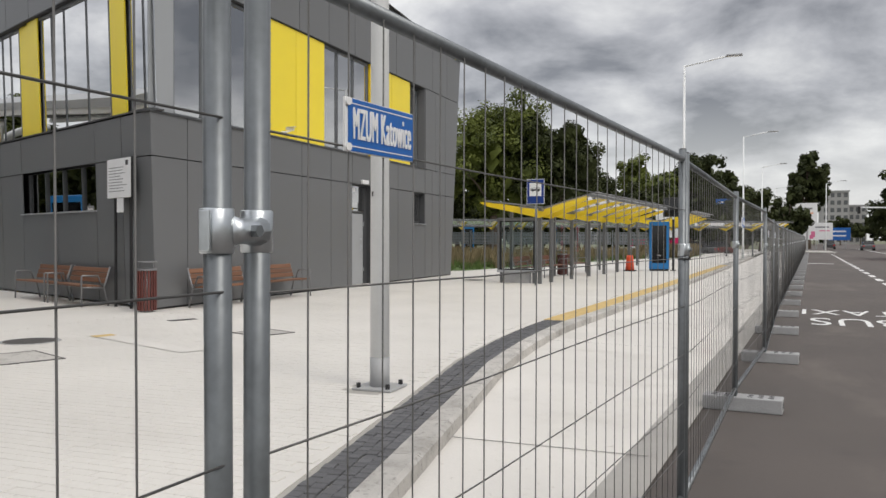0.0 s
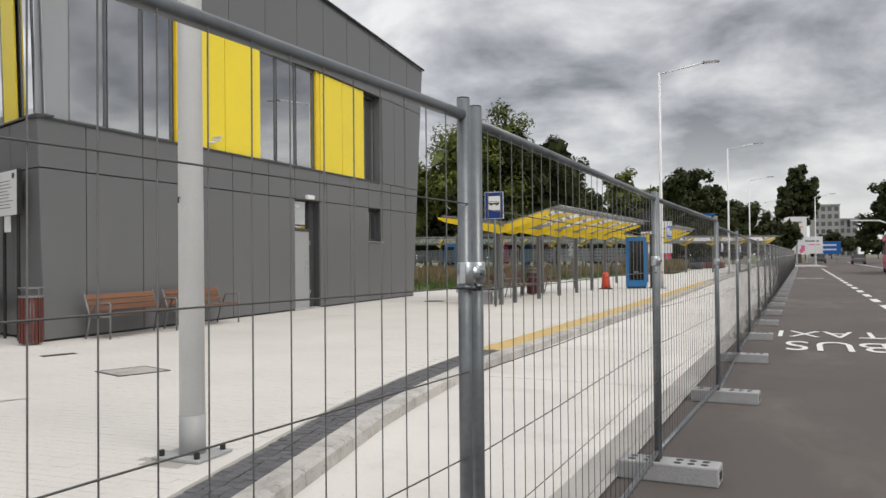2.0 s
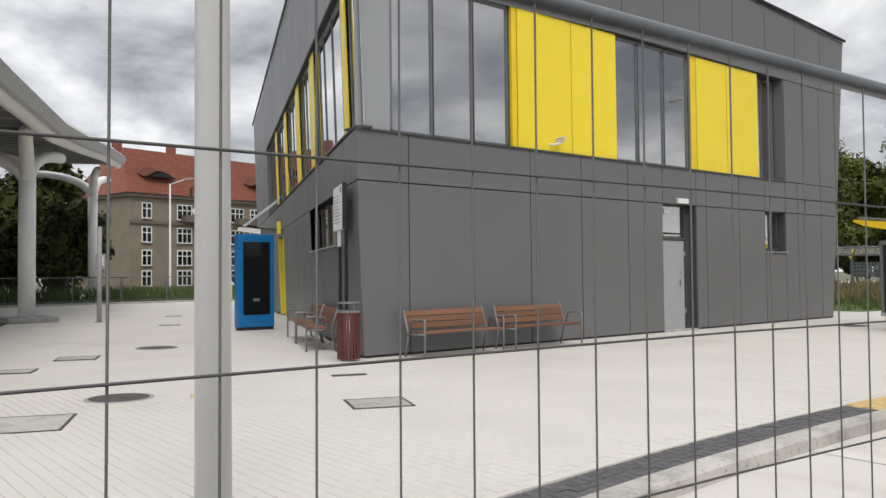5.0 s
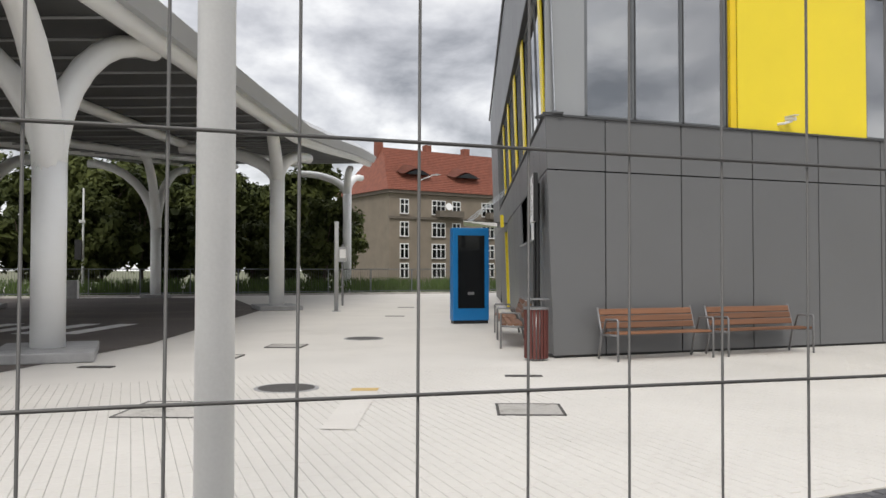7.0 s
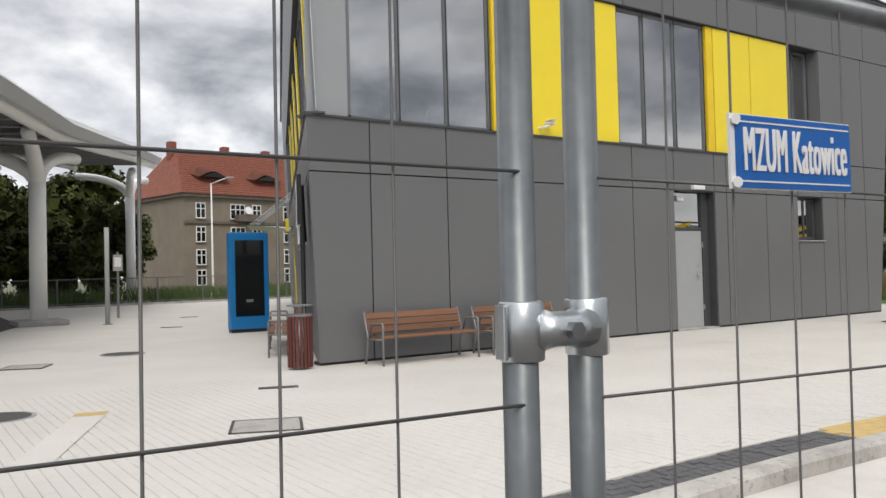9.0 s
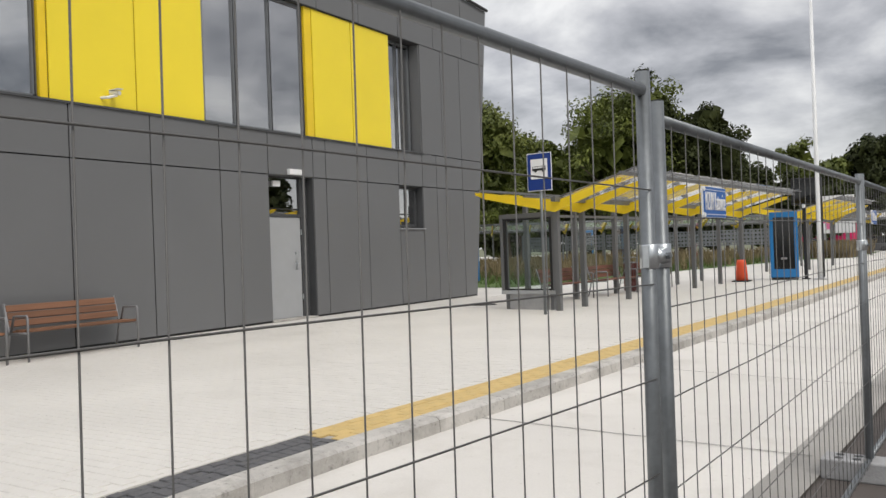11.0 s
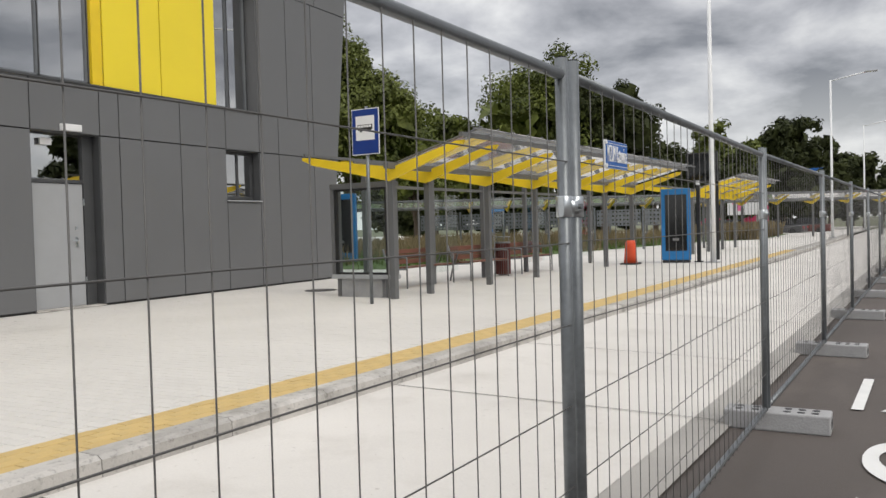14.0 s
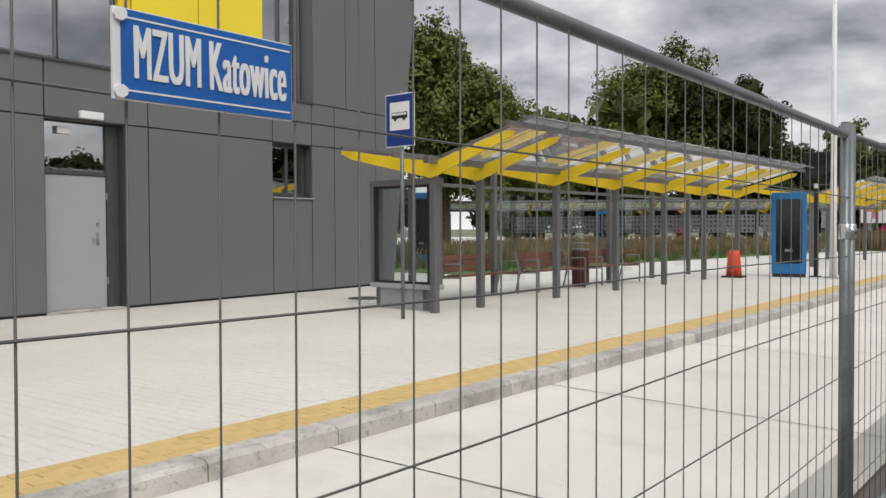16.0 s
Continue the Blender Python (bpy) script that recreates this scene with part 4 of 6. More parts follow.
t1 = totem(1.0, 2.55, "blue totem with a dark touch screen on the plaza")
t1.matrix_basis = Matrix.Translation((-20.2, 14.25, PLAZA)) @ pose(0, 0, 0, 0, 0, 84)
t2 = totem(0.84, 2.2, "blue totem with a dark screen beside the stop")
t2.matrix_basis = Matrix.Translation((-4.58, 36.6, PLAZA)) @ pose(0, 0, 0, 0, 0, 12)
copy_thing(t1, Matrix.Translation((-16.5, 36.5, PLAZA)) @ pose(0, 0, 0, 0, 0, 20))
copy_thing(t1, Matrix.Translation((-25.4, 70.9, PLAZA)) @ pose(0, 0, 0, 0, 0, 20))
post = thing("camera_post", "black post with a small dome camera", "camera post")
post.matrix_basis = Matrix.Translation((-3.98, 36.9, PLAZA))
part("shaft", box(-0.05, -0.05, 0, 0.05, 0.05, 2.3), M_PLASTIC, post)
part("dome", tube([(0, -0.02, 2.3), (0, -0.02, 2.42)], 0.06, 12), M_WHITE, post)
part("foot", box(-0.12, -0.12, 0, 0.12, 0.12, 0.03), M_PLASTIC, post)

# ---- traffic cone ----
cone = thing("traffic_barrel", "orange-red plastic traffic barrel on a black foot", "traffic barrel")
cone.matrix_basis = Matrix.Translation((-5.73, 35.7, PLAZA))
part("foot", box(-0.26, -0.26, 0, 0.26, 0.26, 0.04, 0.01), M_RUBBER, cone)
part("body", tube([(0, 0, 0.04), (0, 0, 0.6), (0, 0, 0.7)], 0.2, 16, radii=[0.2, 0.15, 0.13]), M_RED, cone, smooth=True)


# ---- bus stop sign ----
stop = thing("bus_stop_sign", "blue and white bus stop sign on a steel post", "bus stop sign")
stop.matrix_basis = Matrix.Translation((-6.84, 23.22, PLAZA)) @ pose(0, 0, 0, 0, 0, -4)
part("post", tube([(0, 0.03, 0), (0, 0.03, 3.28)], 0.03, 12), M_GALV, stop, smooth=True)
part("plate", box(-0.28, -0.012, 2.48, 0.28, 0.0, 3.24, 0.004), M_WHITE, stop, "white rim of the plate")
part("face", box(-0.265, -0.016, 2.495, 0.265, -0.012, 3.225), M_STOP, stop)
part("field", box(-0.19, -0.02, 2.72, 0.19, -0.016, 3.12), M_WHITE, stop)
pic = box(-0.15, -0.024, 2.885, 0.15, -0.02, 2.975, 0.0)
part("bus_picture", pic, M_PLASTIC, stop, "black bus picture")
for x in (-0.08, 0.09):
    part("wheel", tube([(x, -0.02, 2.88), (x, -0.0245, 2.88)], 0.028, 12), M_PLASTIC, stop)
for k in range(5):
    part("bus_window", box(-0.135 + 0.055 * k, -0.0255, 2.93, -0.09 + 0.055 * k, -0.024, 2.965), M_WHITE, stop)


# ---- shelters ----
def sheet(pts):
    bm = bmesh.new()
    bm.faces.new([bm.verts.new(p_) for p_ in pts])
    return bm


def shelter(cols, label, full=True):
    """A butterfly-roofed waiting shelter; its columns stand along y from the origin, the street lies to +x."""
    s_ = thing("bus_shelter", label, "bus shelter", group="bus shelters")
    col = part("column", box(-0.055, -0.055, 0, 0.055, 0.055, 2.2, 0.006), M_SHELT, s_)
    col.matrix_basis = pose(0, cols[0], 0)
    arm_e = [(0.0, 0, 2.08), (1.5, 0, 2.60), (1.56, 0, 2.68), (1.40, 0, 2.68), (0.0, 0, 2.30)]
    arm_w = [(0.0, 0, 2.30), (-1.75, 0, 2.60), (-2.0, 0, 2.62), (-2.0, 0, 2.57), (-1.75, 0, 2.46), (0.0, 0, 2.08)]
    def arm(poly):
        return prism([(x, -0.03, z) for x, y, z in poly][::-1], 0.06)
    ae = part("east_arm", arm(arm_e), M_YELSTEEL, s_, "yellow tapered steel roof arm")
    aw = part("west_arm", arm(arm_w), M_YELSTEEL, s_, "yellow tapered steel roof arm")
    ae.matrix_basis = aw.matrix_basis = pose(0, cols[0], 0)
    bolt = part("bolt", tube([(0.25, -0.034, 2.24), (0.25, -0.04, 2.24)], 0.022, 8), M_PLASTIC, s_)
    bolt.matrix_basis = pose(0, cols[0], 0)
    for y in cols[1:]:
        for nm, o in (("column", col), ("east_arm", ae), ("west_arm", aw), ("bolt", bolt)):
            share(nm, o, s_, pose(0, y, 0))
    y0, y1 = cols[0] - 0.3, cols[-1] + 0.3
    for x, z, w_ in ((0.1, 2.34, 0.05), (1.62, 2.755, 0.035), (1.86, 2.83, 0.012), (-0.6, 2.44, 0.02), (-1.75, 2.64, 0.025)):
        part("purlin", box(x - w_, y0, z - w_, x + w_, y1, z + w_), M_SHELT, s_)
    bar = None
    for a, b in zip(cols, cols[1:]):
        n_ = max(1, round((b - a) / 0.6))
        for k in range(n_ + 1):
            if bar is None:
                bar = part("glazing_bar", tube([(0.05, 0, 2.385), (1.85, 0, 2.875)], 0.018, 6), M_SHELT, s_)
                bar.matrix_basis = pose(0, a, 0)
            elif k < n_ or b == cols[-1]:
                share("glazing_bar", bar, s_, pose(0, a + (b - a) * k / n_, 0))
    for a, b in zip(cols, cols[1:]):
        o = part("roof_pane", sheet([(0.05, a + 0.02, 2.37), (1.85, a + 0.02, 2.86), (1.85, b - 0.02, 2.86), (0.05, b - 0.02, 2.37)]), M_ROOFG, s_)
        o.visible_shadow = False
    if full:
        bpost = part("back_post", box(-0.05, -0.05, 0, 0.05, 0.05, 2.42, 0.005), M_SHELT, s_)
        bpost.matrix_basis = pose(-1.3, cols[0] + 0.9, 0)
        for y in cols[2:]:
            share("back_post", bpost, s_, pose(-1.3, y - 0.2, 0))
        part("back_rail", box(-1.33, cols[0] + 0.9, 2.06, -1.27, cols[-1], 2.12), M_SHELT, s_)
        ys_ = frange(cols[0] + 0.9, cols[-1], 1.2)
        for a, b in zip(ys_, ys_[1:]):
            if int(a) % 2 == 0:
                continue
            o = part("back_pane", sheet([(-1.3, a + 0.05, 0.25), (-1.3, b - 0.05, 0.25), (-1.3, b - 0.05, 1.98), (-1.3, a + 0.05, 1.98)]), M_CLEAR, s_)
            o.visible_shadow = False
    return s_


COLS = [0.0, 1.15, 3.45, 5.72, 7.98, 10.22, 12.45]
sh = shelter(COLS, "grey steel bus shelter with yellow roof arms and glass")
sh.matrix_basis = Matrix.Translation((-6.93, 24.15, PLAZA)) @ pose(0, 0, 0, 0, 0, -4.8)
sh2 = shelter([0, 2.35, 4.7, 7.05], "grey steel bus shelter with yellow roof arms farther along")
sh2.matrix_basis = Matrix.Translation((-5.2, 42.5, PLAZA)) @ pose(0, 0, 0, 0, 0, -4.2)
sh3 = shelter([0, 2.35, 4.7, 7.05, 9.4, 11.7], "distant grey and yellow platform shelter", False)
for k in range(5):
    m = Matrix.Translation((-27 + 4.6 * k, 53 + 3.2 * k, PLAZA)) @ pose(0, 0, 0, 0, 0, -58)
    if k == 0:
        sh3.matrix_basis = m
    elif k % 2 == 0:
        copy_thing(sh3, m)

# showcase cabinet at the head of the shelter
case = thing("display_case", "grey framed glass timetable case on a plinth", "display case")
case.matrix_basis = Matrix.Translation((-7.72, 24.42, PLAZA)) @ pose(0, 0, 0, 0, 0, -3)
part("plinth", box(-0.5, -0.06, 0, 0.42, 0.08, 0.34), M_BLOCK, case)
part("sill", box(-0.68, -0.12, 0.34, 0.7, 0.14, 0.42, 0.008), M_DOOR, case)
part("head", box(-0.68, -0.12, 2.0, 0.7, 0.14, 2.1, 0.008), M_SHELT, case)
for x in (-0.64, 0.64):
    part("upright", box(x - 0.035, -0.11, 0.42, x + 0.035, 0.13, 2.0, 0.006), M_SHELT, case)
for x in (-0.57, 0.57):
    part("gasket", box(x - 0.034, -0.085, 0.42, x + 0.034, -0.05, 2.0), M_PLASTIC, case)
for z in (0.44, 1.98):
    part("gasket", box(-0.536, -0.085, z - 0.02, 0.536, -0.05, z + 0.02), M_PLASTIC, case)
part("leg", box(-0.6, -0.05, 0, -0.52, 0.05, 0.34), M_SHELT, case)
part("leg", box(0.5, -0.05, 0, 0.58, 0.05, 0.34), M_SHELT, case)
o = part("pane", sheet([(-0.58, -0.06, 0.42), (0.58, -0.06, 0.42), (0.58, -0.06, 2.0), (-0.58, -0.06, 2.0)]), M_CLEAR, case)
o.visible_shadow = False
o = part("pane", sheet([(-0.58, 0.08, 0.42), (0.58, 0.08, 0.42), (0.58, 0.08, 2.0), (-0.58, 0.08, 2.0)]), M_CLEAR, case)
o.visible_shadow = False

# benches and a bin in the shelter
b2 = bench(wood=M_WOODS, label="dark brown slatted bench under the shelter")
b2.matrix_basis = Matrix.Translation((-8.32, 26.25, PLAZA)) @ pose(0, 0, 0, 0, 0, -4.8)
for x, y in ((-7.95, 28.5), (-7.72, 31.0)):
    copy_thing(b2, Matrix.Translation((x, y, PLAZA)) @ pose(0, 0, 0, 0, 0, -4.8))
copy_thing(bin1, Matrix.Translation((-7.65, 30.65, PLAZA)))


# ---- street lamps ----
def street_lamp(h, arm, label):
    l_ = thing("street_lamp", label, "street lamp", group="street lamps")
    part("mast", tube([(0, 0, 0), (0, 0, 2.0), (0, 0, h)], 0.08, 14, radii=[0.085, 0.075, 0.05]), M_POLE, l_, smooth=True)
    part("arm", tube([(0, 0, h - 0.05), (arm, 0, h + 0.28)], 0.035, 10), M_POLE, l_, smooth=True)
    hd = part("lamp_head", box(arm - 0.05, -0.14, h + 0.25, arm + 0.62, 0.14, h + 0.33, 0.02), M_POLEB, l_)
    part("lens", box(arm + 0.05, -0.1, h + 0.243, arm + 0.5, 0.1, h + 0.252), M_WHITE, hd)
    part("base_plate", box(-0.2, -0.2, 0, 0.2, 0.2, 0.03), M_POLEB, l_)
    return l_


lamp = street_lamp(9.1, 1.8, "tall grey street lamp with a slanted arm")
lamp.matrix_basis = Matrix.Translation((-3.52, 36.6, PLAZA))
for x, y in ((-1.3, 64.0), (0.3, 92.0), (2.6, 132.0)):
    copy_thing(lamp, Matrix.Translation((x, y, PLAZA)))
for x, y in ((8.5, 118.0), (24.0, 112.0), (10.2, 160.0)):
    copy_thing(lamp, Matrix.Translation((x, y, -0.31)) @ pose(0, 0, 0, 0, 0, 0 if x < 20 else 180))
lamp3 = street_lamp(8.2, 1.4, "slim grey street lamp before the old house")
lamp3.matrix_basis = Matrix.Translation((-57.9, 26.05, PLAZA)) @ pose(0, 0, 0, 0, 0, 30)


# ---- white tubular canopy over the bus lanes ----
CD = Vector((-14.5, 6.1, 0)).normalized()
CN = Vector((-CD.y, CD.x, 0))
if CN.y > 0:
    CN = -CN  # towards the lanes, away from the plaza
canopy = thing("bus_canopy", "large canopy roof on white branching tubular columns", "canopy")


def tree_column(base, spread, top, fork):
    b = Vector(base)
    c = part("column", tube([b + Vector((0, 0, 0)), b + Vector((0, 0, fork))], 0.27, 20), M_WHITEST, canopy, "white branching tubular column", smooth=True)
    for dirn, reach in ((CD, spread), (-CD, spread), (CN, spread * 1.2)):
        pts = []
        for k in range(9):
            u = k / 8
            a = u * math.pi / 2
            pts.append(b + Vector((0, 0, fork - 0.3 + (top - fork + 0.1) * math.sin(a))) + dirn * (reach * (1 - math.cos(a))) - CN * (0.55 * u * u if dirn is not CN else 0.0))
        part("branch", tube(pts, 0.2, 16, radii=[0.255 - 0.055 * k / 8 for k in range(9)]), M_WHITEST, c, smooth=True)
    part("footing", box(b.x - 1.1, b.y - 0.75, PLAZA, b.x + 1.1, b.y + 0.75, PLAZA + 0.16, 0.02), M_BLOCK, canopy)


C1, C2, C3 = Vector((-14.9, 4.5, PLAZA)), Vector((-29.9, 10.74, PLAZA)), Vector((-50.0, 18.5, PLAZA))
tree_column(C1, 3.0, 6.05, 3.2)
tree_column(C2, 3.0, 6.1, 4.9)
tree_column(C3, 2.5, 7.7, 6.4)
for base, top in ((C1 + CN * 11, 5.9), (C2 + CN * 11, 6.1), (Vector((-45.0, 7.0, PLAZA)), 7.2)):
    tree_column(base, 3.0, top, 3.6)
edge = [(-8.0, 6.0), (-2.0, 6.0), (0.0, 6.02), (8.0, 6.1), (15.7, 6.25), (22.0, 6.8), (30.0, 7.6), (36.8, 8.1)]
bm = bmesh.new()
sec = [(-1.1, -0.1), (-1.25, 0.25), (-0.9, 0.55), (14.0, 0.9), (14.2, 0.5), (13.8, -0.05)]
rings = []
for s_, z in edge:
    p_ = Vector((C1.x, C1.y, 0)) + CD * s_
    rings.append([bm.verts.new((p_.x + CN.x * o_, p_.y + CN.y * o_, z + dz)) for o_, dz in sec])
for r0, r1 in zip(rings, rings[1:]):
    for k in range(len(sec)):
        bm.faces.new((r0[k], r0[(k + 1) % len(sec)], r1[(k + 1) % len(sec)], r1[k]))
bm.faces.new(rings[0])
bm.faces.new(rings[-1][::-1])
bmesh.ops.recalc_face_normals(bm, faces=bm.faces)
part("roof", bm, M_CANOPY, canopy, "grey canopy roof with a rounded fascia")
# separate sheet under the roof, coloured dark for the shade beneath it
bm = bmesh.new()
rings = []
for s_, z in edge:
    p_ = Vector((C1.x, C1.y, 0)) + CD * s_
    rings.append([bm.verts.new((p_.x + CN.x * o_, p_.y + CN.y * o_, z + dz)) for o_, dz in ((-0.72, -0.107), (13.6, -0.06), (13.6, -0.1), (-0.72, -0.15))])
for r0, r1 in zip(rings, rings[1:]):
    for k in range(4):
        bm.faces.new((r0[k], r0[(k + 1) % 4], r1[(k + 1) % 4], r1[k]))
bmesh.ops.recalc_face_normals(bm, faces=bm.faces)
part("soffit", bm, M_SOFFIT, canopy, "panelled underside of the canopy, coloured dark as in shade")
pts = [Vector((C1.x, C1.y, z - 0.16)) + CD * s_ + CN * -0.75 for s_, z in edge]
part("edge_tube", tube(pts, 0.2, 14), M_WHITEST, canopy, smooth=True)
pts = [Vector((C1.x, C1.y, z - 0.1)) + CD * s_ + CN * 11 for s_, z in edge]
part("edge_tube", tube(pts, 0.2, 14), M_WHITEST, canopy, smooth=True)
for s_ in frange(-6, 36, 1.4):
    z = np.interp(s_, [e[0] for e in edge], [e[1] for e in edge])
    p_ = Vector((C1.x, C1.y, z - 0.17)) + CD * s_
    part("rib", tube([p_ - CN * 0.7, p_ + CN * 13.0], 0.03, 6), M_POLEB, canopy)
for o_ in (3.5, 7.5):
    pts = [Vector((C1.x, C1.y, z - 0.3)) + CD * s_ + CN * o_ for s_, z in edge]
    part("beam", tube(pts, 0.16, 12), M_WHITEST, canopy, smooth=True)

# asphalt bus lanes under it
def lane_poly(pts, z, material, name, label, cat):
    bm = bmesh.new()
    bm.faces.new([bm.verts.new((x, y, z)) for x, y in pts])
    bmesh.ops.recalc_face_normals(bm, faces=bm.faces)
    if bm.faces[:][0].normal.z < 0:
        bmesh.ops.reverse_faces(bm, faces=bm.faces)
    return structure(name, bm, material, label, cat)


lane_poly([(-10, 2.6), (-16.9, 6.15), (-29.6, 10.2), (-43, 10.6), (-46, 0), (-46, -30), (-10, -30)], PLAZA + 0.004, M_ASPH, "road", "dark asphalt bus lanes beside the plaza", "road")
for k in range(6):
    p_ = Vector((-19.5, 5.4, 0)) + CD * (0.0) + CN * (0.8 + 1.0 * k)
    q = [p_, p_ + CD * 3.4, p_ + CD * 3.4 + CN * 0.5, p_ + CN * 0.5]
    lane_poly([(v.x, v.y) for v in q], PLAZA + 0.009, M_PAINT, "crossing_stripe", "white zebra crossing stripe", "road marking")

# crossing sign and slim poles on the plaza
sp = thing("bollard_pole", "slim stainless steel pole on the plaza", "pole", group="slim poles")
sp.matrix_basis = Matrix.Translation((-17.7, 7.47, PLAZA))
part("shaft", tube([(0, 0, 0), (0, 0, 3.1)], 0.075, 14), M_POLEB, sp, smooth=True)
part("foot", tube([(0, 0, 0), (0, 0, 0.02)], 0.15, 14), M_POLEB, sp)
copy_thing(sp, Matrix.Translation((-27.6, 12.4, PLAZA)))
cs = thing("crossing_sign", "blue and white pedestrian crossing sign on a post", "road sign")
cs.matrix_basis = Matrix.Translation((-24.2, 8.2, PLAZA)) @ pose(0, 0, 0, 0, 0, 17)
part("post", tube([(0, 0.03, 0), (0, 0.03, 2.7)], 0.03, 10), M_GALV, cs)
part("plate", box(-0.35, -0.01, 1.95, 0.35, 0.01, 2.65), M_SIGN, cs)
part("triangle", prism([(-0.26, -0.0125, 2.05), (0.26, -0.0125, 2.05), (0, -0.0125, 2.56)], 0.002), M_WHITE, cs)



# ---- trees ----
def tree(x, y, h, r, seed, leaf=M_LEAF, n_clump=70, per=55, base=PLAZA, squash=1.0, leaf_size=0.34, label="broad green deciduous tree", name="tree"):
    """A tapered trunk with limbs, and a crown of many small leaf blades gathered in clumps."""
    rng = random.Random(seed)
    t = thing(name, label, "tree", Matrix.Translation((x, y, base)), group="trees")
    th = h * 0.32
    tb = tube([(0, 0, -0.3), (rng.uniform(-.1, .1), 0, th * 0.6), (rng.uniform(-.3, .3), rng.uniform(-.3, .3), th), (rng.uniform(-.4, .4), rng.uniform(-.4, .4), h * 0.8)], 0.3, 8, radii=[h * 0.028, h * 0.021, h * 0.017, 0.04])
    clumps, lobes = [], []
    for k in range(8 + int(r)):
        while True:
            v = Vector((rng.uniform(-1, 1), rng.uniform(-1, 1), rng.uniform(-1, 1)))
            if v.length < 1.0:
                break
        rad = rng.uniform(0.3, 0.48)
        v = v * (1.0 - rad)
        lobes.append((v, rad))
    for k in range(n_clump):
        v, rad = lobes[k % len(lobes)]
        d = Vector((rng.gauss(0, 1), rng.gauss(0, 1), rng.gauss(0.35, 0.9))).normalized()
        v = v + d * rad * rng.uniform(0.55, 1.06)
        clumps.append(Vector((v.x * r, v.y * r, h * 0.58 + v.z * h * 0.42 * squash)))
    for k in range(9):
        c = clumps[rng.randrange(len(clumps))]
        st = Vector((0, 0, th * rng.uniform(0.7, 1.4)))
        mid = st.lerp(c, 0.5) + Vector((0, 0, 0.4))
        tube([st, mid, c], 0.1, 5, bm=tb, radii=[h * 0.009, h * 0.006, 0.03])
    part("trunk", tb, M_BARK, t)
    vs, fs = [], []
    cr = r * 0.17
    for c in clumps:
        s0 = rng.uniform(0.7, 1.25)
        for i in range(int(per * 2.4)):
            d = Vector((rng.gauss(0, 1), rng.gauss(0, 1), rng.gauss(0, 0.8)))
            d = d.normalized() * cr * s0 * (rng.random() ** 0.45)
            p_ = c + d
            # blades lie over the outside of their clump, as leaves turn to the light
            nrm = d.normalized() + Vector((rng.gauss(0, 0.45), rng.gauss(0, 0.45), 0.35 + rng.gauss(0, 0.45)))
            a = nrm.cross(Vector((rng.gauss(0, 1), rng.gauss(0, 1), rng.gauss(0, 1)))).normalized()
            b = nrm.cross(a).normalized()
            sz = leaf_size * 0.56 * rng.uniform(0.6, 1.4)
            i0 = len(vs)
            vs += [p_ - a * sz, p_ + b * sz * 0.55, p_ + a * sz, p_ - b * sz * 0.55]
            fs.append((i0, i0 + 1, i0 + 2, i0 + 3))
    # the shaded inner foliage that closes the crown
    for v, rad in lobes:
        for i in range(46):
            d = Vector((rng.gauss(0, 1), rng.gauss(0, 1), rng.gauss(0, 1))).normalized() * rad * 0.72 * rng.random() ** 0.4
            q = v + d
            p_ = Vector((q.x * r, q.y * r, h * 0.58 + q.z * h * 0.42 * squash))
            a = Vector((rng.gauss(0, 1), rng.gauss(0, 1), rng.gauss(0, 1))).normalized()
            b = a.cross(Vector((rng.gauss(0, 1), rng.gauss(0, 1), rng.gauss(0, 1)))).normalized()
            sz = r * 0.13 * rng.uniform(0.7, 1.3)
            i0 = len(vs)
            vs += [p_ - a * sz, p_ + b * sz * 0.7, p_ + a * sz, p_ - b * sz * 0.7]
            fs.append((i0, i0 + 1, i0 + 2, i0 + 3))
    me = bpy.data.meshes.new("crown")
    me.from_pydata(vs, [], fs)
    me.materials.append(leaf)
    o = new("crown", me)
    o.parent = t
    return t


tree(-25.8, 80.0, 17.4, 7.9, 1, n_clump=230, per=80, leaf_size=0.3)
tree(-20.0, 82.0, 15.0, 6.0, 21, M_LEAFD, n_clump=120, per=80, leaf_size=0.32, label="dark green deciduous tree behind the stop")
tree(-25.3, 50.0, 13.2, 5.0, 2, M_TURN, n_clump=210, per=85, leaf_size=0.2, label="green tree with some yellowing leaves beside the station")
tree(-35.0, 78.0, 13.0, 6.0, 3, n_clump=70, leaf_size=0.4)
tree(-30.0, 66.0, 9.0, 4.5, 31, n_clump=70, leaf_size=0.3)
tree(-21.5, 108.0, 12.5, 6.0, 4, M_LEAFD, leaf_size=0.45)
tree(-15.0, 116.0, 14.5, 5.5, 5, leaf_size=0.45)
tree(-8.5, 118.0, 15.0, 5.5, 6, M_LEAFD, leaf_size=0.45)
tree(-5.0, 132.0, 12.5, 5.0, 7, M_LEAFD, leaf_size=0.45)
tree(-1.5, 150.0, 11.5, 5.0, 8, M_LEAFD, leaf_size=0.5)
tree(-12.0, 95.0, 9.0, 4.0, 9, M_LEAFD, leaf_size=0.4)
tree(8.3, 152.0, 20.5, 4.0, 10, M_LEAFD, n_clump=90, leaf_size=0.5, label="tall dark poplar at the end of the road")
tree(22.6, 150.0, 13.0, 5.6, 11, M_LEAFD, n_clump=110, leaf_size=0.45, squash=1.2)
tree(30.0, 144.0, 12.0, 6.5, 12, M_LEAFD, n_clump=110, leaf_size=0.45, squash=1.2)
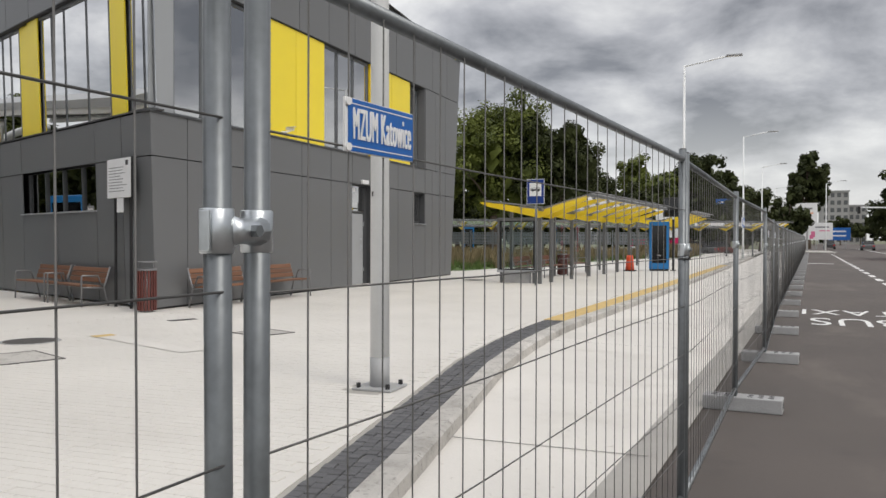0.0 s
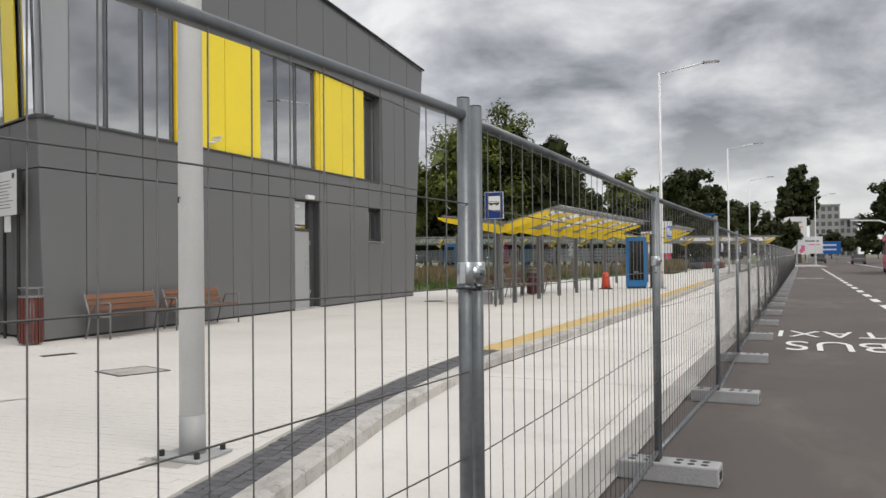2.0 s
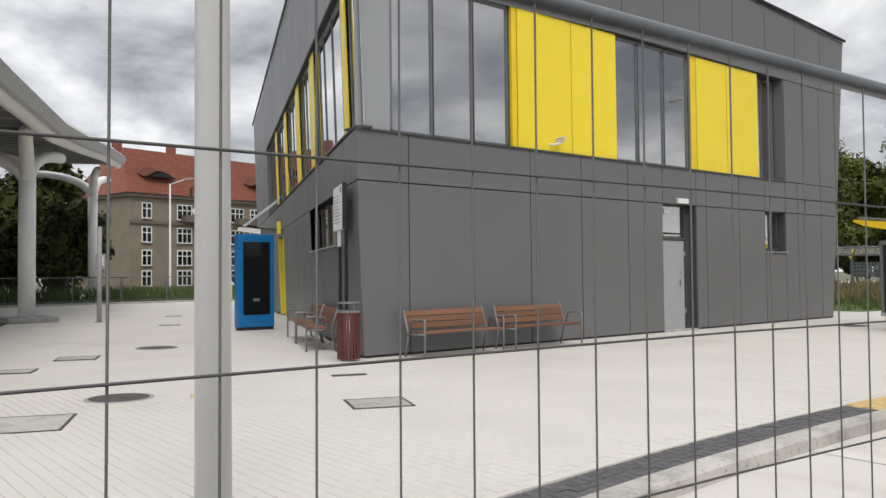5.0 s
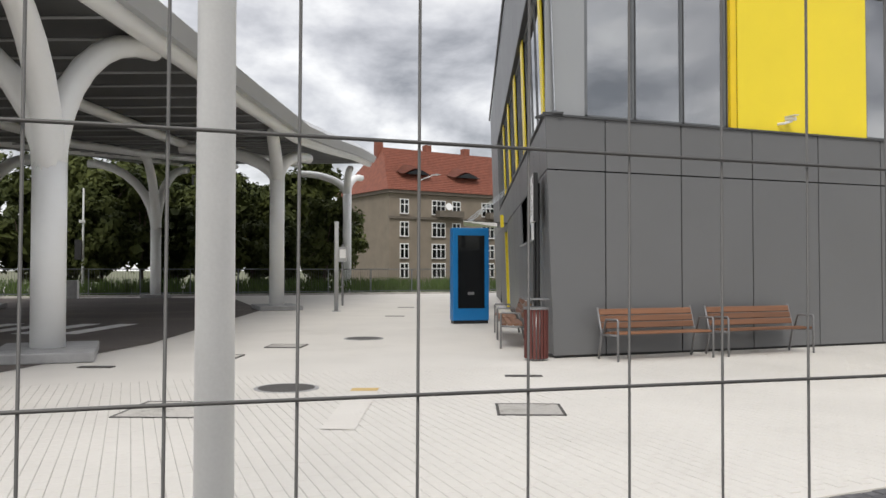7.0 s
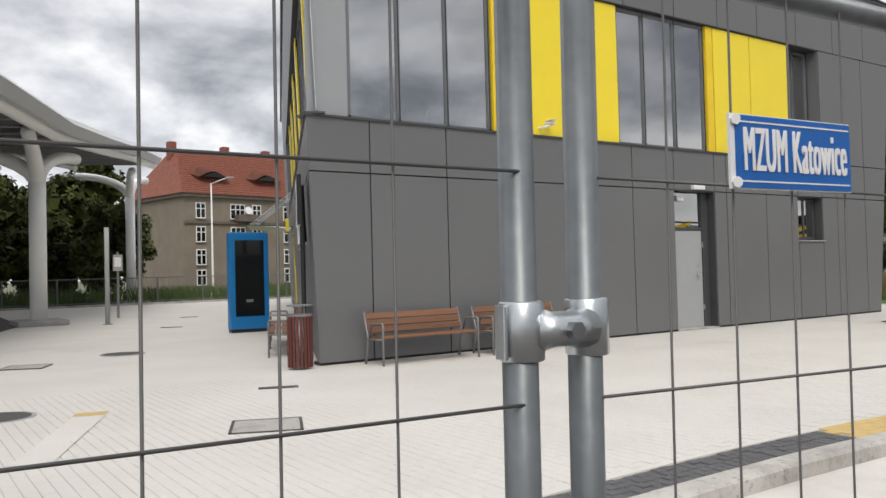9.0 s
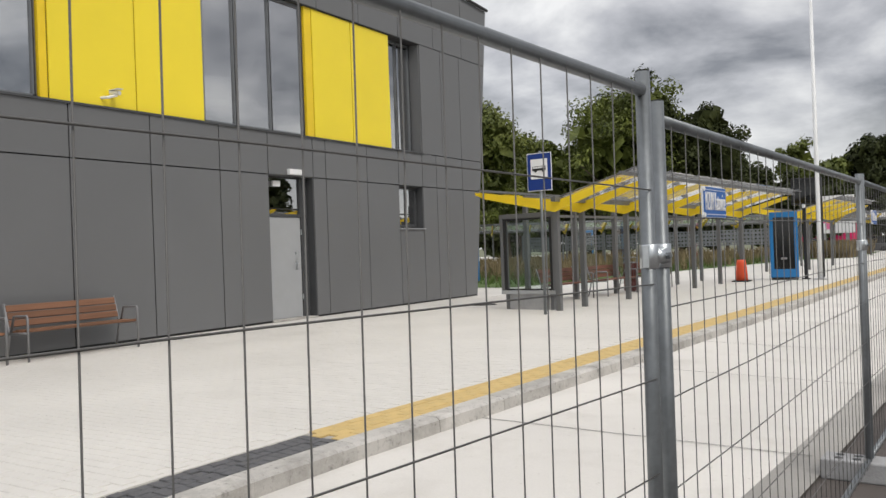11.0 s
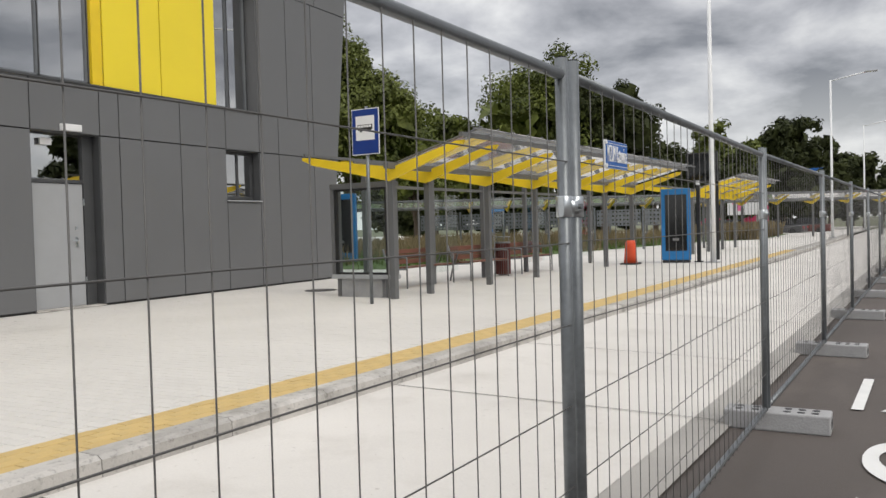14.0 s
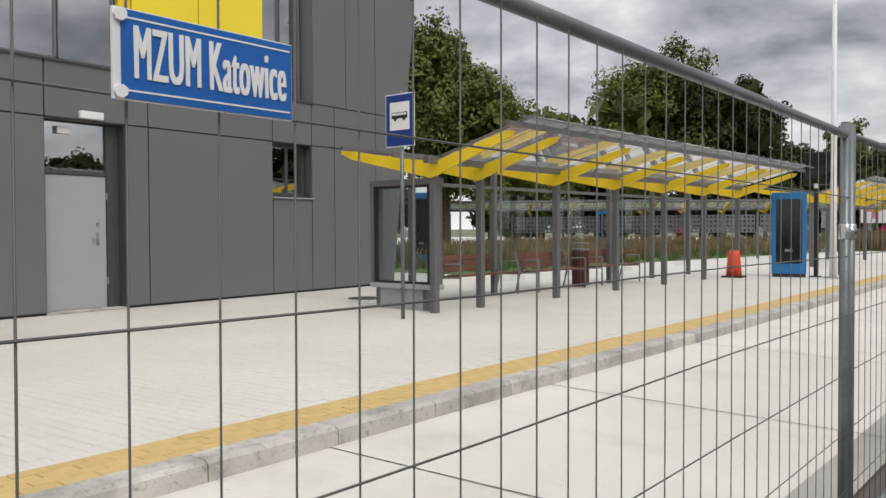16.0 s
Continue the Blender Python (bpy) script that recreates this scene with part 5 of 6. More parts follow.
for k in range(17):
    tree(-3 + 3.6 * k, 236 + (k * 5 % 4) * 4, 5.0 + (k * 7 % 5) * 0.7, 3.4, 260 + k, M_LEAFD, n_clump=30, per=30, leaf_size=0.6, squash=1.35, label="dark tree at the far end of the road")
for k, (x, y, h, r) in enumerate(((-58, -38, 9.5, 6), (-60, -26, 9, 6), (-57, -15, 10, 6), (-61, -6, 9.5, 6), (-58, 3, 9.8, 5.5), (-60, 11, 9.2, 5), (-58, 18.5, 9.4, 4.3), (-62, 16, 9.0, 4), (-66, -12, 11, 6), (-66, 8, 10.5, 6))):
    tree(x, y, h, r, 50 + k, M_HEDGE, n_clump=120, per=55, leaf_size=0.36, squash=1.3, label="dense dark green tree along the far fence")
for k, (x, y, h, r) in enumerate(((-40, 62, 5, 4), (-44, 50, 5, 4), (-34, 92, 9, 6))):
    tree(x, y, h, r, 80 + k, M_LEAFD, n_clump=60, per=50, leaf_size=0.34, label="dark green shrub-like tree behind the station")


for k in range(28):
    tree(-51.5 - (k % 3) * 1.6, -42 + 2.2 * k, 4.6 + (k * 7 % 5) * 0.4, 3.0, 120 + k, M_HEDGE, n_clump=44, per=50, leaf_size=0.26, squash=1.35, label="dark green bush behind the far fence", name="bush")
for k in range(16):
    tree(-36 + 2.1 * k, 76 + (k % 4) * 3 + 1.6 * k, 3.4 + (k * 5 % 4) * 0.5, 2.6, 160 + k, M_LEAFD, n_clump=26, per=40, leaf_size=0.3, squash=1.35, label="dark green bush behind the platforms", name="bush")


for k in range(15):
    tree(-44 + 3.4 * k, 84 + (k % 3) * 4 + 1.2 * k, 6.0 + (k * 5 % 4) * 0.6, 3.6, 400 + k, M_LEAFD, n_clump=50, per=36, leaf_size=0.36, squash=1.35, label="dark green thicket behind the platforms", name="bush")


# across the road, behind the walk: what the windows mirror
for k in range(11):
    tree(36 + (k % 3) * 4, -28 + 10 * k, 8.5 + (k * 3 % 4), 5.5, 200 + k, M_LEAFD, n_clump=60, per=36, leaf_size=0.5, squash=1.2, label="dark green tree across the road")


# ---- grasses ----
def tufts(name, spots, h, material, label, seed):
    rng = random.Random(seed)
    vs, fs = [], []
    for x, y, z in spots:
        for i in range(14):
            a = rng.uniform(0, 6.28)
            lean = rng.uniform(0.05, 0.45)
            hh = h * rng.uniform(0.6, 1.2)
            bx, by = x + rng.gauss(0, 0.12), y + rng.gauss(0, 0.12)
            w = 0.012 + 0.02 * rng.random()
            dx, dy = math.cos(a), math.sin(a)
            i0 = len(vs)
            vs += [(bx - dy * w, by + dx * w, z), (bx + dy * w, by - dx * w, z), (bx + dx * lean * hh * 0.4, by + dy * lean * hh * 0.4, z + hh * 0.6), (bx + dx * lean * hh, by + dy * lean * hh, z + hh)]
            fs += [(i0, i0 + 1, i0 + 2), (i0 + 2, i0 + 1, i0 + 3)]
    me = bpy.data.meshes.new(name)
    me.from_pydata(vs, [], fs)
    me.materials.append(material)
    return tagged(new(name, me), label, "grass", kind="stuff")


rg = random.Random(5)
BED = [(-30.0, 33.5), (-12.6, 33.0), (-10.6, 46.0), (-7.4, 61.0), (-9.0, 75.0), (-30.0, 75.0)]
lane_poly(BED, PLAZA + 0.006, M_GRASS, "lawn", "green planting bed behind the stop", "lawn")


def in_bed(x, y):
    t_ = False
    for (x0, y0), (x1, y1) in zip(BED, BED[1:] + BED[:1]):
        if (y0 > y) != (y1 > y) and x < (x1 - x0) * (y - y0) / (y1 - y0) + x0:
            t_ = not t_
    return t_


sp1, sp2 = [], []
while len(sp1) < 1500:
    x, y = rg.uniform(-30, -7), rg.uniform(33, 75)
    if in_bed(x, y):
        sp1.append((x, y, PLAZA))
        if rg.random() < 0.75:
            sp2.append((x + rg.uniform(-1, 1), y + 2.5, PLAZA))
tufts("planting", sp1, 0.35, M_GRASS, "low green planting of grasses and herbs", 1)
tufts("tall_grass", [s_ for s_ in sp2 if in_bed(s_[0], s_[1])], 0.72, M_STRAW, "tall straw-coloured ornamental grass", 2)
BED2 = [(-9.2, 61.5), (-7.0, 60.8), (-5.1, 63.4), (-4.8, 80.0), (-9.2, 80.0)]
lane_poly(BED2, PLAZA + 0.006, M_GRASS, "lawn", "green planting bed at the end of the platform", "lawn")
tufts("tall_grass", [(rg.uniform(-9.0, -5.3), rg.uniform(62.5, 79), PLAZA) for k in range(420)], 0.95, M_STRAW, "tall straw-coloured grass at the end of the platform", 4)
for k in range(9):
    tree(-17 + 1.9 * k, 122 + (k % 3) * 2, 4.2 + (k * 5 % 4) * 0.5, 2.6, 300 + k, M_LEAFD, n_clump=30, per=40, leaf_size=0.4, squash=1.35, label="dark green bush beside the far road", name="bush")


# ---- small things at the plaza's far end ----
box_ = thing("utility_box", "low grey utility box beside the far fence", "utility box", Matrix.Translation((-44.5, 2.85, PLAZA)) @ pose(0, 0, 0, 0, 0, 8))
part("body", box(-0.3, -1.0, 0.0, 0.3, 0.42, 0.9, 0.012), M_BLOCK, box_)
part("edge_post", box(-0.32, 0.425, 0.0, 0.32, 0.52, 0.92, 0.008), M_WHITE, box_)
cam_post = thing("camera_mast", "slim white mast with a small camera and a cabinet", "mast", Matrix.Translation((-49.6, 3.3, PLAZA)))
part("mast", tube([(0, 0, 0), (0, 0, 3.0), (0, 0, 6.0)], 0.06, 10, radii=[0.07, 0.06, 0.05]), M_POLE, cam_post, smooth=True)
part("camera", box(-0.12, -0.22, 4.05, 0.12, 0.1, 4.22, 0.02), M_WHITE, cam_post)
part("cabinet", box(-0.2, -0.42, 2.0, 0.2, -0.06, 3.1, 0.015), M_DARK, cam_post, "dark grey cabinet on the mast")
info_post = thing("stop_post", "dark post with a small pale timetable plate", "sign post", Matrix.Translation((-31.97, 13.71, PLAZA)) @ pose(0, 0, 0, 0, 0, 80))
part("post", tube([(0, 0.03, 0), (0, 0.03, 2.45)], 0.045, 10), M_BENCH, info_post)
part("plate", box(-0.17, -0.015, 1.75, 0.17, 0.0, 2.35, 0.004), M_POLEB, info_post)
part("face", box(-0.12, -0.019, 1.9, 0.12, -0.015, 2.25), M_WHITE, info_post)
hyd = thing("gas_post", "short pale yellow marker post at the plaza's edge", "marker post", Matrix.Translation((-44.7, 24.65, PLAZA)))
part("shaft", tube([(0, 0, 0), (0, 0, 1.0)], 0.13, 12), M_YEL, hyd, smooth=True)
part("cap", tube([(0, 0, 1.0), (0, 0, 1.08), (0, 0, 1.2)], 0.2, 12, radii=[0.2, 0.22, 0.08]), M_WHITE, hyd)
copy_thing(bin1, Matrix.Translation((-44.0, 23.75, PLAZA)) @ Matrix.Scale(1.12, 4))


def bike_stand():
    """A bent steel hoop to lean a bicycle on."""
    b = thing("bike_stand", "dark bent steel bicycle stand on the plaza", "bike stand", group="bicycle stands")
    pts = [(0, -0.4, 0), (0, -0.4, 0.7), (0, -0.32, 0.82), (0, 0.32, 0.82), (0, 0.4, 0.7), (0, 0.4, 0)]
    part("hoop", tube(pts, 0.03, 8), M_PLASTIC, b, smooth=True)
    part("foot", box(-0.06, -0.46, 0, 0.06, -0.34, 0.015), M_BENCH, b)
    part("foot", box(-0.06, 0.34, 0, 0.06, 0.46, 0.015), M_BENCH, b)
    return b


rack = bike_stand()
for k in range(4):
    m = Matrix.Translation((-33.4 + 0.25 * k, 19.2 + 0.62 * k, PLAZA)) @ pose(0, 0, 0, 0, 0, 66)
    if k == 0:
        rack.matrix_basis = m
    else:
        copy_thing(rack, m)


def indoor_tube(y0, y1):
    """A white bent tube that stands in the room behind the glass."""
    r_ = thing("handrail", "white bent tube behind the upper window", "handrail", group="indoor handrails")
    part("rail", tube([(FX - 0.45, y0, SILL + 0.03), (FX - 0.45, y0, 4.33), (FX - 0.45, y1, 4.33), (FX - 0.45, y1, 4.2)], 0.022, 8), M_WHITE, r_)
    part("base", box(FX - 0.5, y0 - 0.05, SILL + 0.022, FX - 0.4, y0 + 0.05, SILL + 0.034), M_WHITE, r_)


indoor_tube(14.58, 14.98)
indoor_tube(19.73, 20.2)

wild = [(-47.5 - rg.random() * 5, rg.uniform(-40, 45), PLAZA) for k in range(1500)]
tufts("wild_grass", wild, 0.9, M_GRASS, "overgrown weeds behind the far fence", 3)


# ---- far kerb and fence at the plaza's end ----
structure("kerb", box(-46.6, -40, PLAZA - 0.1, -46.2, 60, PLAZA + 0.1), M_KERB, "pale concrete kerb at the plaza's far edge", "kerb")
ff = thing("far_fence", "low grey steel fence along the far edge", "fence")
ffp = part("post", box(-0.03, -0.03, 0, 0.03, 0.03, 1.5), M_GALV, ff)
ffp.matrix_basis = Matrix.Translation((-47, -38, PLAZA))
for y in frange(-35, 45, 2.6):
    share("post", ffp, ff, Matrix.Translation((-47, y, PLAZA)))
for z in (1.45, 0.15):
    part("rail", box(-47.02, -38, PLAZA + z, -46.98, 45, PLAZA + z + 0.05), M_GALV, ff)
bm = bmesh.new()
for y in frange(-38, 45, 0.14):
    v = [bm.verts.new(p_) for p_ in ((-47, y, PLAZA + 0.15), (-47, y + 0.014, PLAZA + 0.15), (-47, y + 0.014, PLAZA + 1.45), (-47, y, PLAZA + 1.45))]
    bm.faces.new(v)
tagged(part("mesh_infill", bm, M_WIRE, ff), kind="stuff")


# ---- the old apartment house ----
def old_house():
    h = thing("apartment_house", "old brown rendered apartment house with a red tiled roof", "house")
    h.matrix_basis = Matrix.Translation((-98, 36.2, -0.3)) @ pose(0, 0, 0, 0, 0, 12)
    L, D, E, R = 30.0, 14.0, 11.4, 18.2   # length along y, depth towards -x, eaves, ridge
    part("wall", box(-D, 0, 0, 0, L, E), M_PLAST, h)
    part("cornice", box(-D - 0.4, -0.4, E, 0.5, L + 0.4, E + 0.45, 0.05), M_PLASTD, h)
    part("cornice", box(0.0, -0.1, 8.2, 0.25, L + 0.1, 8.5), M_PLASTD, h)
    rb = hexa([(-D - 0.6, -0.6, E + 0.45), (0.7, -0.6, E + 0.45), (0.7, L + 0.6, E + 0.45), (-D - 0.6, L + 0.6, E + 0.45)],
              [(-D / 2 - 0.6, 2.6, R), (-D / 2 + 0.6, 2.6, R), (-D / 2 + 0.6, L - 2.6, R), (-D / 2 - 0.6, L - 2.6, R)])
    roof = part("roof", rb, M_ROOFT, h, "red clay tile hipped roof")
    for k in range(24):   # tile courses
        u = (k + 0.5) / 24
        x = 0.72 + (-D / 2 + 0.6 - 0.7) * u
        z = E + 0.45 + (R - E - 0.45) * u
        y0 = -0.6 + 3.2 * u
        part("tile_course", box(x - 0.1, y0, z - 0.05, x + 0.05, L - y0, z + 0.07), M_ROOFT, roof)
    for y in (1.8, 9.5, 16.0):
        part("chimney", box(-D / 2 - 0.5, y, R - 1.5, -D / 2 + 0.5, y + 0.9, R + 0.9), M_ROOFT, roof)
    for y in (4.6, 12.5, 20.5):
        x, z = -1.9, E + 3.2
        arc = [(2.0 * (j / 8 - 1), 0.62 * math.cos(math.pi / 2 * (j / 8 - 1)) ** 1.6) for j in range(17)]
        part("eyebrow_dormer", prism([(x + 0.85, y + q, z - 0.55 + e) for q, e in arc][::-1], 0.7), M_SCREEN, roof, "dark eyebrow dormer window")
        bm = bmesh.new()
        rr = [(bm.verts.new((x + 1.1, y + q * 1.12, z - 0.52 + e * 1.25)), bm.verts.new((x - 1.6, y + q * 1.3, z + 0.3 + e * 1.25))) for q, e in arc]
        for (a0, b0), (a1, b1) in zip(rr, rr[1:]):
            bm.faces.new((a0, b0, b1, a1))
        bmesh.ops.solidify(bm, geom=list(bm.faces), thickness=0.12)
        part("dormer_hood", bm, M_ROOFT, roof)
    for zc in (1.6, 4.1, 6.9, 9.8):
        for k, y in enumerate((2.2, 7.4, 10.2, 15.4, 18.2, 23.4, 26.6)):
            w_, hh = (1.9, 1.7) if k % 2 else (1.1, 1.7)
            root = part("window", box(0.005, y - w_ / 2 - 0.12, zc - hh / 2 - 0.12, 0.05, y + w_ / 2 + 0.12, zc + hh / 2 + 0.12), M_WHITE, h)
            part("pane", box(0.052, y - w_ / 2, zc - hh / 2, 0.06, y + w_ / 2, zc + hh / 2), M_SCREEN, root)
            for q in ((-w_ / 6, 0.05), (w_ / 6, 0.05)) if w_ > 1.5 else ((0.0, 0.06),):
                part("glazing_bar", box(0.061, y + q[0] - q[1], zc - hh / 2, 0.08, y + q[0] + q[1], zc + hh / 2), M_WHITE, root)
            part("glazing_bar", box(0.061, y - w_ / 2, zc + 0.2, 0.08, y + w_ / 2, zc + 0.3), M_WHITE, root)
            part("sill", box(0.05, y - w_ / 2 - 0.15, zc - hh / 2 - 0.25, 0.2, y + w_ / 2 + 0.15, zc - hh / 2 - 0.13), M_PLASTD, root)
    for y in (8.8, 16.8):
        b = part("balcony", box(0.0, y - 1.9, 8.55, 1.2, y + 1.9, 9.4), M_PLASTD, h, "rendered balcony with a dish")
    part("dish", tube([(1.25, 8.2, 9.9), (1.33, 8.2, 9.92)], 0.5, 16), M_WHITE, h)


old_house()


# ---- distance along the road ----
def far_building(x, y, w, d, h, storeys, cols, label, rot=0):
    b = thing("apartment_block", label, "building", Matrix.Translation((x, y, -0.4)) @ pose(0, 0, 0, 0, 0, rot))
    part("wall", box(-w / 2, 0, 0, w / 2, d, h), M_FAR, b)
    part("roof", box(-w / 2 - 0.3, -0.3, h, w / 2 + 0.3, d + 0.3, h + 0.5), M_BLOCK, b)
    win = None
    for i in range(storeys):
        for k in range(cols):
            cx = -w / 2 + (k + 0.5) * w / cols
            cz = (i + 0.55) * h / storeys
            if win is None:
                win = part("window", box(-0.3 * w / cols, -0.06, -0.28 * h / storeys, 0.3 * w / cols, -0.01, 0.28 * h / storeys), M_FARWIN, b)
                win.matrix_basis = pose(cx, 0, cz)
            else:
                share("window", win, b, pose(cx, 0, cz))


far_building(29.4, 345, 9.2, 20, 20, 7, 4, "grey multi-storey apartment block far down the road")
far_building(38.6, 360, 6.5, 20, 15, 5, 3, "pale multi-storey block far down the road")
far_building(75, 330, 26, 14, 14, 4, 6, "grey house far down the road")


def billboard(x, y, w, h, z, material, rot, label):
    b = thing("billboard", label, "billboard", Matrix.Translation((x, y, -0.3)) @ pose(0, 0, 0, 0, 0, rot))
    part("board", box(-w / 2, -0.1, z, w / 2, 0.1, z + h, 0.02), M_WHITE, b)
    for s_ in (-w * 0.3, w * 0.3):
        part("post", box(s_ - 0.12, 0.1, 0, s_ + 0.12, 0.35, z + h * 0.8), M_POLEB, b)
    rng = random.Random(int(w * 10 + x))
    for k in range(5):
        cx, cz = rng.uniform(-0.42, 0.0) * w, z + rng.uniform(0.15, 0.5) * h
        part("printed_patch", box(cx - 0.05 * w, -0.104 - 0.001 * k, cz - 0.1 * h, cx + 0.05 * w, -0.1, cz + 0.12 * h), material, b)
    part("text_bar", box(0.05 * w, -0.104, z + 0.7 * h, 0.4 * w, -0.1, z + 0.78 * h), M_BENCH, b)
    part("text_bar", box(0.15 * w, -0.104, z + 0.5 * h, 0.42 * w, -0.1, z + 0.56 * h), material, b)
    return b


billboard(4.4, 118, 6.1, 2.9, 3.6, M_ORANGE, 0, "white billboard with orange print beside the road")
billboard(7.5, 126, 5.0, 2.4, 1.6, M_PINK, 0, "pale billboard with pink print beside the road")
billboard(-8, 80, 2.8, 3.0, 1.8, M_PINK, 0, "pale hoarding with pink print behind the stop")
billboard(19.8, 105, 6.0, 3.0, 3.7, M_PINK, 0, "pale pink billboard across the road")
island = structure("island", box(4.2, 108, -0.5, 9.0, 122, -0.2, 0.03), M_KERB, "kerbed traffic island at the end of the bus lane", "island")


def bus():
    b = thing("city_bus", "magenta city bus on the carriageway", "bus", Matrix.Translation((11.0, 70.0, road_z(70))) @ pose(0, 0, 0, 0, 0, -7))
    part("body", box(-1.27, 0, 0.32, 1.27, 11.8, 3.0, 0.12), M_MAGENTA, b)
    part("roof_unit", box(-0.9, 2.0, 3.0, 0.9, 6.0, 3.2, 0.05), M_MAGENTA, b)
    part("rear_window", box(-0.85, -0.012, 1.75, 0.85, 0.0, 2.7), M_SCREEN, b)
    part("destination_panel", box(0.2, -0.02, 2.74, 0.75, -0.008, 2.92), M_WHITE, b)
    part("bumper", box(-1.25, -0.06, 0.3, 1.25, 0.06, 0.62, 0.02), M_PLASTIC, b)
    part("engine_grille", box(-0.7, -0.012, 0.8, 0.7, 0.0, 1.4), M_RED, b)
    part("emblem", box(-0.75, -0.02, 1.0, -0.1, -0.012, 1.5), M_TACT, b, "yellow plain emblem")
    for x in (-1.12, 1.12):
        part("tail_light", box(x - 0.09, -0.02, 0.95, x + 0.09, 0.0, 1.6), M_LAMPRED, b)
    part("number_plate", box(-0.26, -0.075, 0.42, 0.26, -0.06, 0.53), M_WHITE, b)
    for s_ in (-1, 1):
        for k in range(5):
            part("side_window", box(s_ * 1.27 - 0.012, 0.8 + 2.1 * k, 1.5, s_ * 1.27 + 0.012, 2.7 + 2.1 * k, 2.6), M_SCREEN, b)
        for y in (2.8, 9.0):
            w = part("wheel", tube([(s_ * 1.0, y, 0.48), (s_ * 1.28, y, 0.48)], 0.48, 20), M_RUBBER, b)
            part("rim", tube([(s_ * 1.27, y, 0.48), (s_ * 1.29, y, 0.48)], 0.28, 14), M_POLEB, w)


bus()


def car(x, y, rot, material, label):
    c = thing("car", label, "car", Matrix.Translation((x, y, road_z(y))) @ pose(0, 0, 0, 0, 0, rot))
    part("body", box(-0.88, -2.1, 0.3, 0.88, 2.1, 0.88, 0.12), material, c)
    part("cabin", hexa([(-0.8, -1.5, 0.88), (0.8, -1.5, 0.88), (0.8, 0.9, 0.88), (-0.8, 0.9, 0.88)], [(-0.62, -1.1, 1.45), (0.62, -1.1, 1.45), (0.62, 0.3, 1.45), (-0.62, 0.3, 1.45)]), M_SCREEN, c)
    for sx in (-0.8, 0.8):
        for sy in (-1.3, 1.35):
            part("wheel", tube([(sx - 0.1, sy, 0.31), (sx + 0.1, sy, 0.31)], 0.31, 14), M_RUBBER, c)
    for sx in (-0.65, 0.65):
        part("tail_light", box(sx - 0.15, -2.12, 0.62, sx + 0.15, -2.08, 0.76), M_LAMPRED, c)


car(11.5, 150, -3, M_FRAME, "dark grey car far down the road")
car(15.5, 135, -3, M_SHELT, "grey car far down the road")
car(-6.0, 84, 80, M_FRAME, "dark car crossing behind the stop")
car(-10.5, 86, 80, M_POLE, "silver car crossing behind the stop")

# a coach standing behind the platform
co = thing("parked_coach", "white and purple coach standing behind the platform", "bus", Matrix.Translation((-11.2, 95, -0.06)) @ pose(0, 0, 0, 0, 0, -4))
part("body", box(-3.0, 0, 0.35, 3.0, 2.3, 2.5, 0.1), M_MAGENTA, co, "purple lower body")
part("upper_body", box(-2.98, 0.02, 2.5, 2.98, 2.28, 3.7, 0.12), M_WHITE, co, "white upper body")
for k in range(4):
    part("side_window", box(-2.7 + 1.4 * k, -0.012, 1.6, -1.5 + 1.4 * k, 0.02, 2.4), M_SCREEN, co)
for x_ in (-2.0, 1.9):
    w_ = part("wheel", tube([(0, -0.02, 0), (0, 0.26, 0)], 0.46, 18), M_PLASTIC, co)
    w_.matrix_basis = pose(x_, 0, 0.46)
car(-4.2, 86, 85, M_WOODD, "dark red car crossing behind the platform")

# traffic light gantry, direction signs
ga = thing("traffic_light", "grey curved traffic light mast over the road", "traffic light", Matrix.Translation((18.3, 125, -0.3)))
part("mast", tube([(0, 0, 0), (0, 0, 4.8), (-0.4, 0, 5.6), (-1.4, 0, 6.0), (-5.2, 0, 6.1)], 0.1, 10), M_POLE, ga)
part("signal", box(-5.3, -0.25, 5.2, -4.95, 0.1, 6.2, 0.03), M_PLASTIC, ga)
part("signal", box(-0.2, -0.3, 3.0, 0.15, -0.1, 4.0, 0.03), M_PLASTIC, ga)
for x, y, w, h, z in ((13.0, 150, 3.4, 2.1, 1.5), (-4.05, 110, 2.0, 1.45, 5.4)):
    d = thing("direction_sign", "blue road direction sign on posts", "road sign", Matrix.Translation((x, y, -0.3)), group="direction signs")
    part("panel", box(-w / 2, -0.05, z, w / 2, 0.0, z + h, 0.02), M_SIGN, d)
    for s_ in (-w * 0.3, w * 0.3):
        part("post", tube([(s_, 0.05, 0), (s_, 0.05, z + h)], 0.06, 8), M_POLEB, d)
    for k in range(2):
        part("text_bar", box(-w * 0.35, -0.056, z + h * (0.3 + 0.35 * k), w * 0.3, -0.05, z + h * (0.42 + 0.35 * k)), M_WHITE, d)
# dot-matrix display by the stop
dm = thing("departure_display", "black departure display on a pole", "display", Matrix.Translation((-4.1, 38.2, PLAZA)))
part("pole", tube([(0.45, 0.1, 0), (0.45, 0.1, 3.4)], 0.05, 10), M_PLASTIC, dm)
part("case", box(-0.45, -0.12, 2.45, 0.5, 0.12, 3.35, 0.02), M_PLASTIC, dm)
part("screen", box(-0.4, -0.128, 2.5, 0.45, -0.12, 3.3), M_SCREEN, dm)
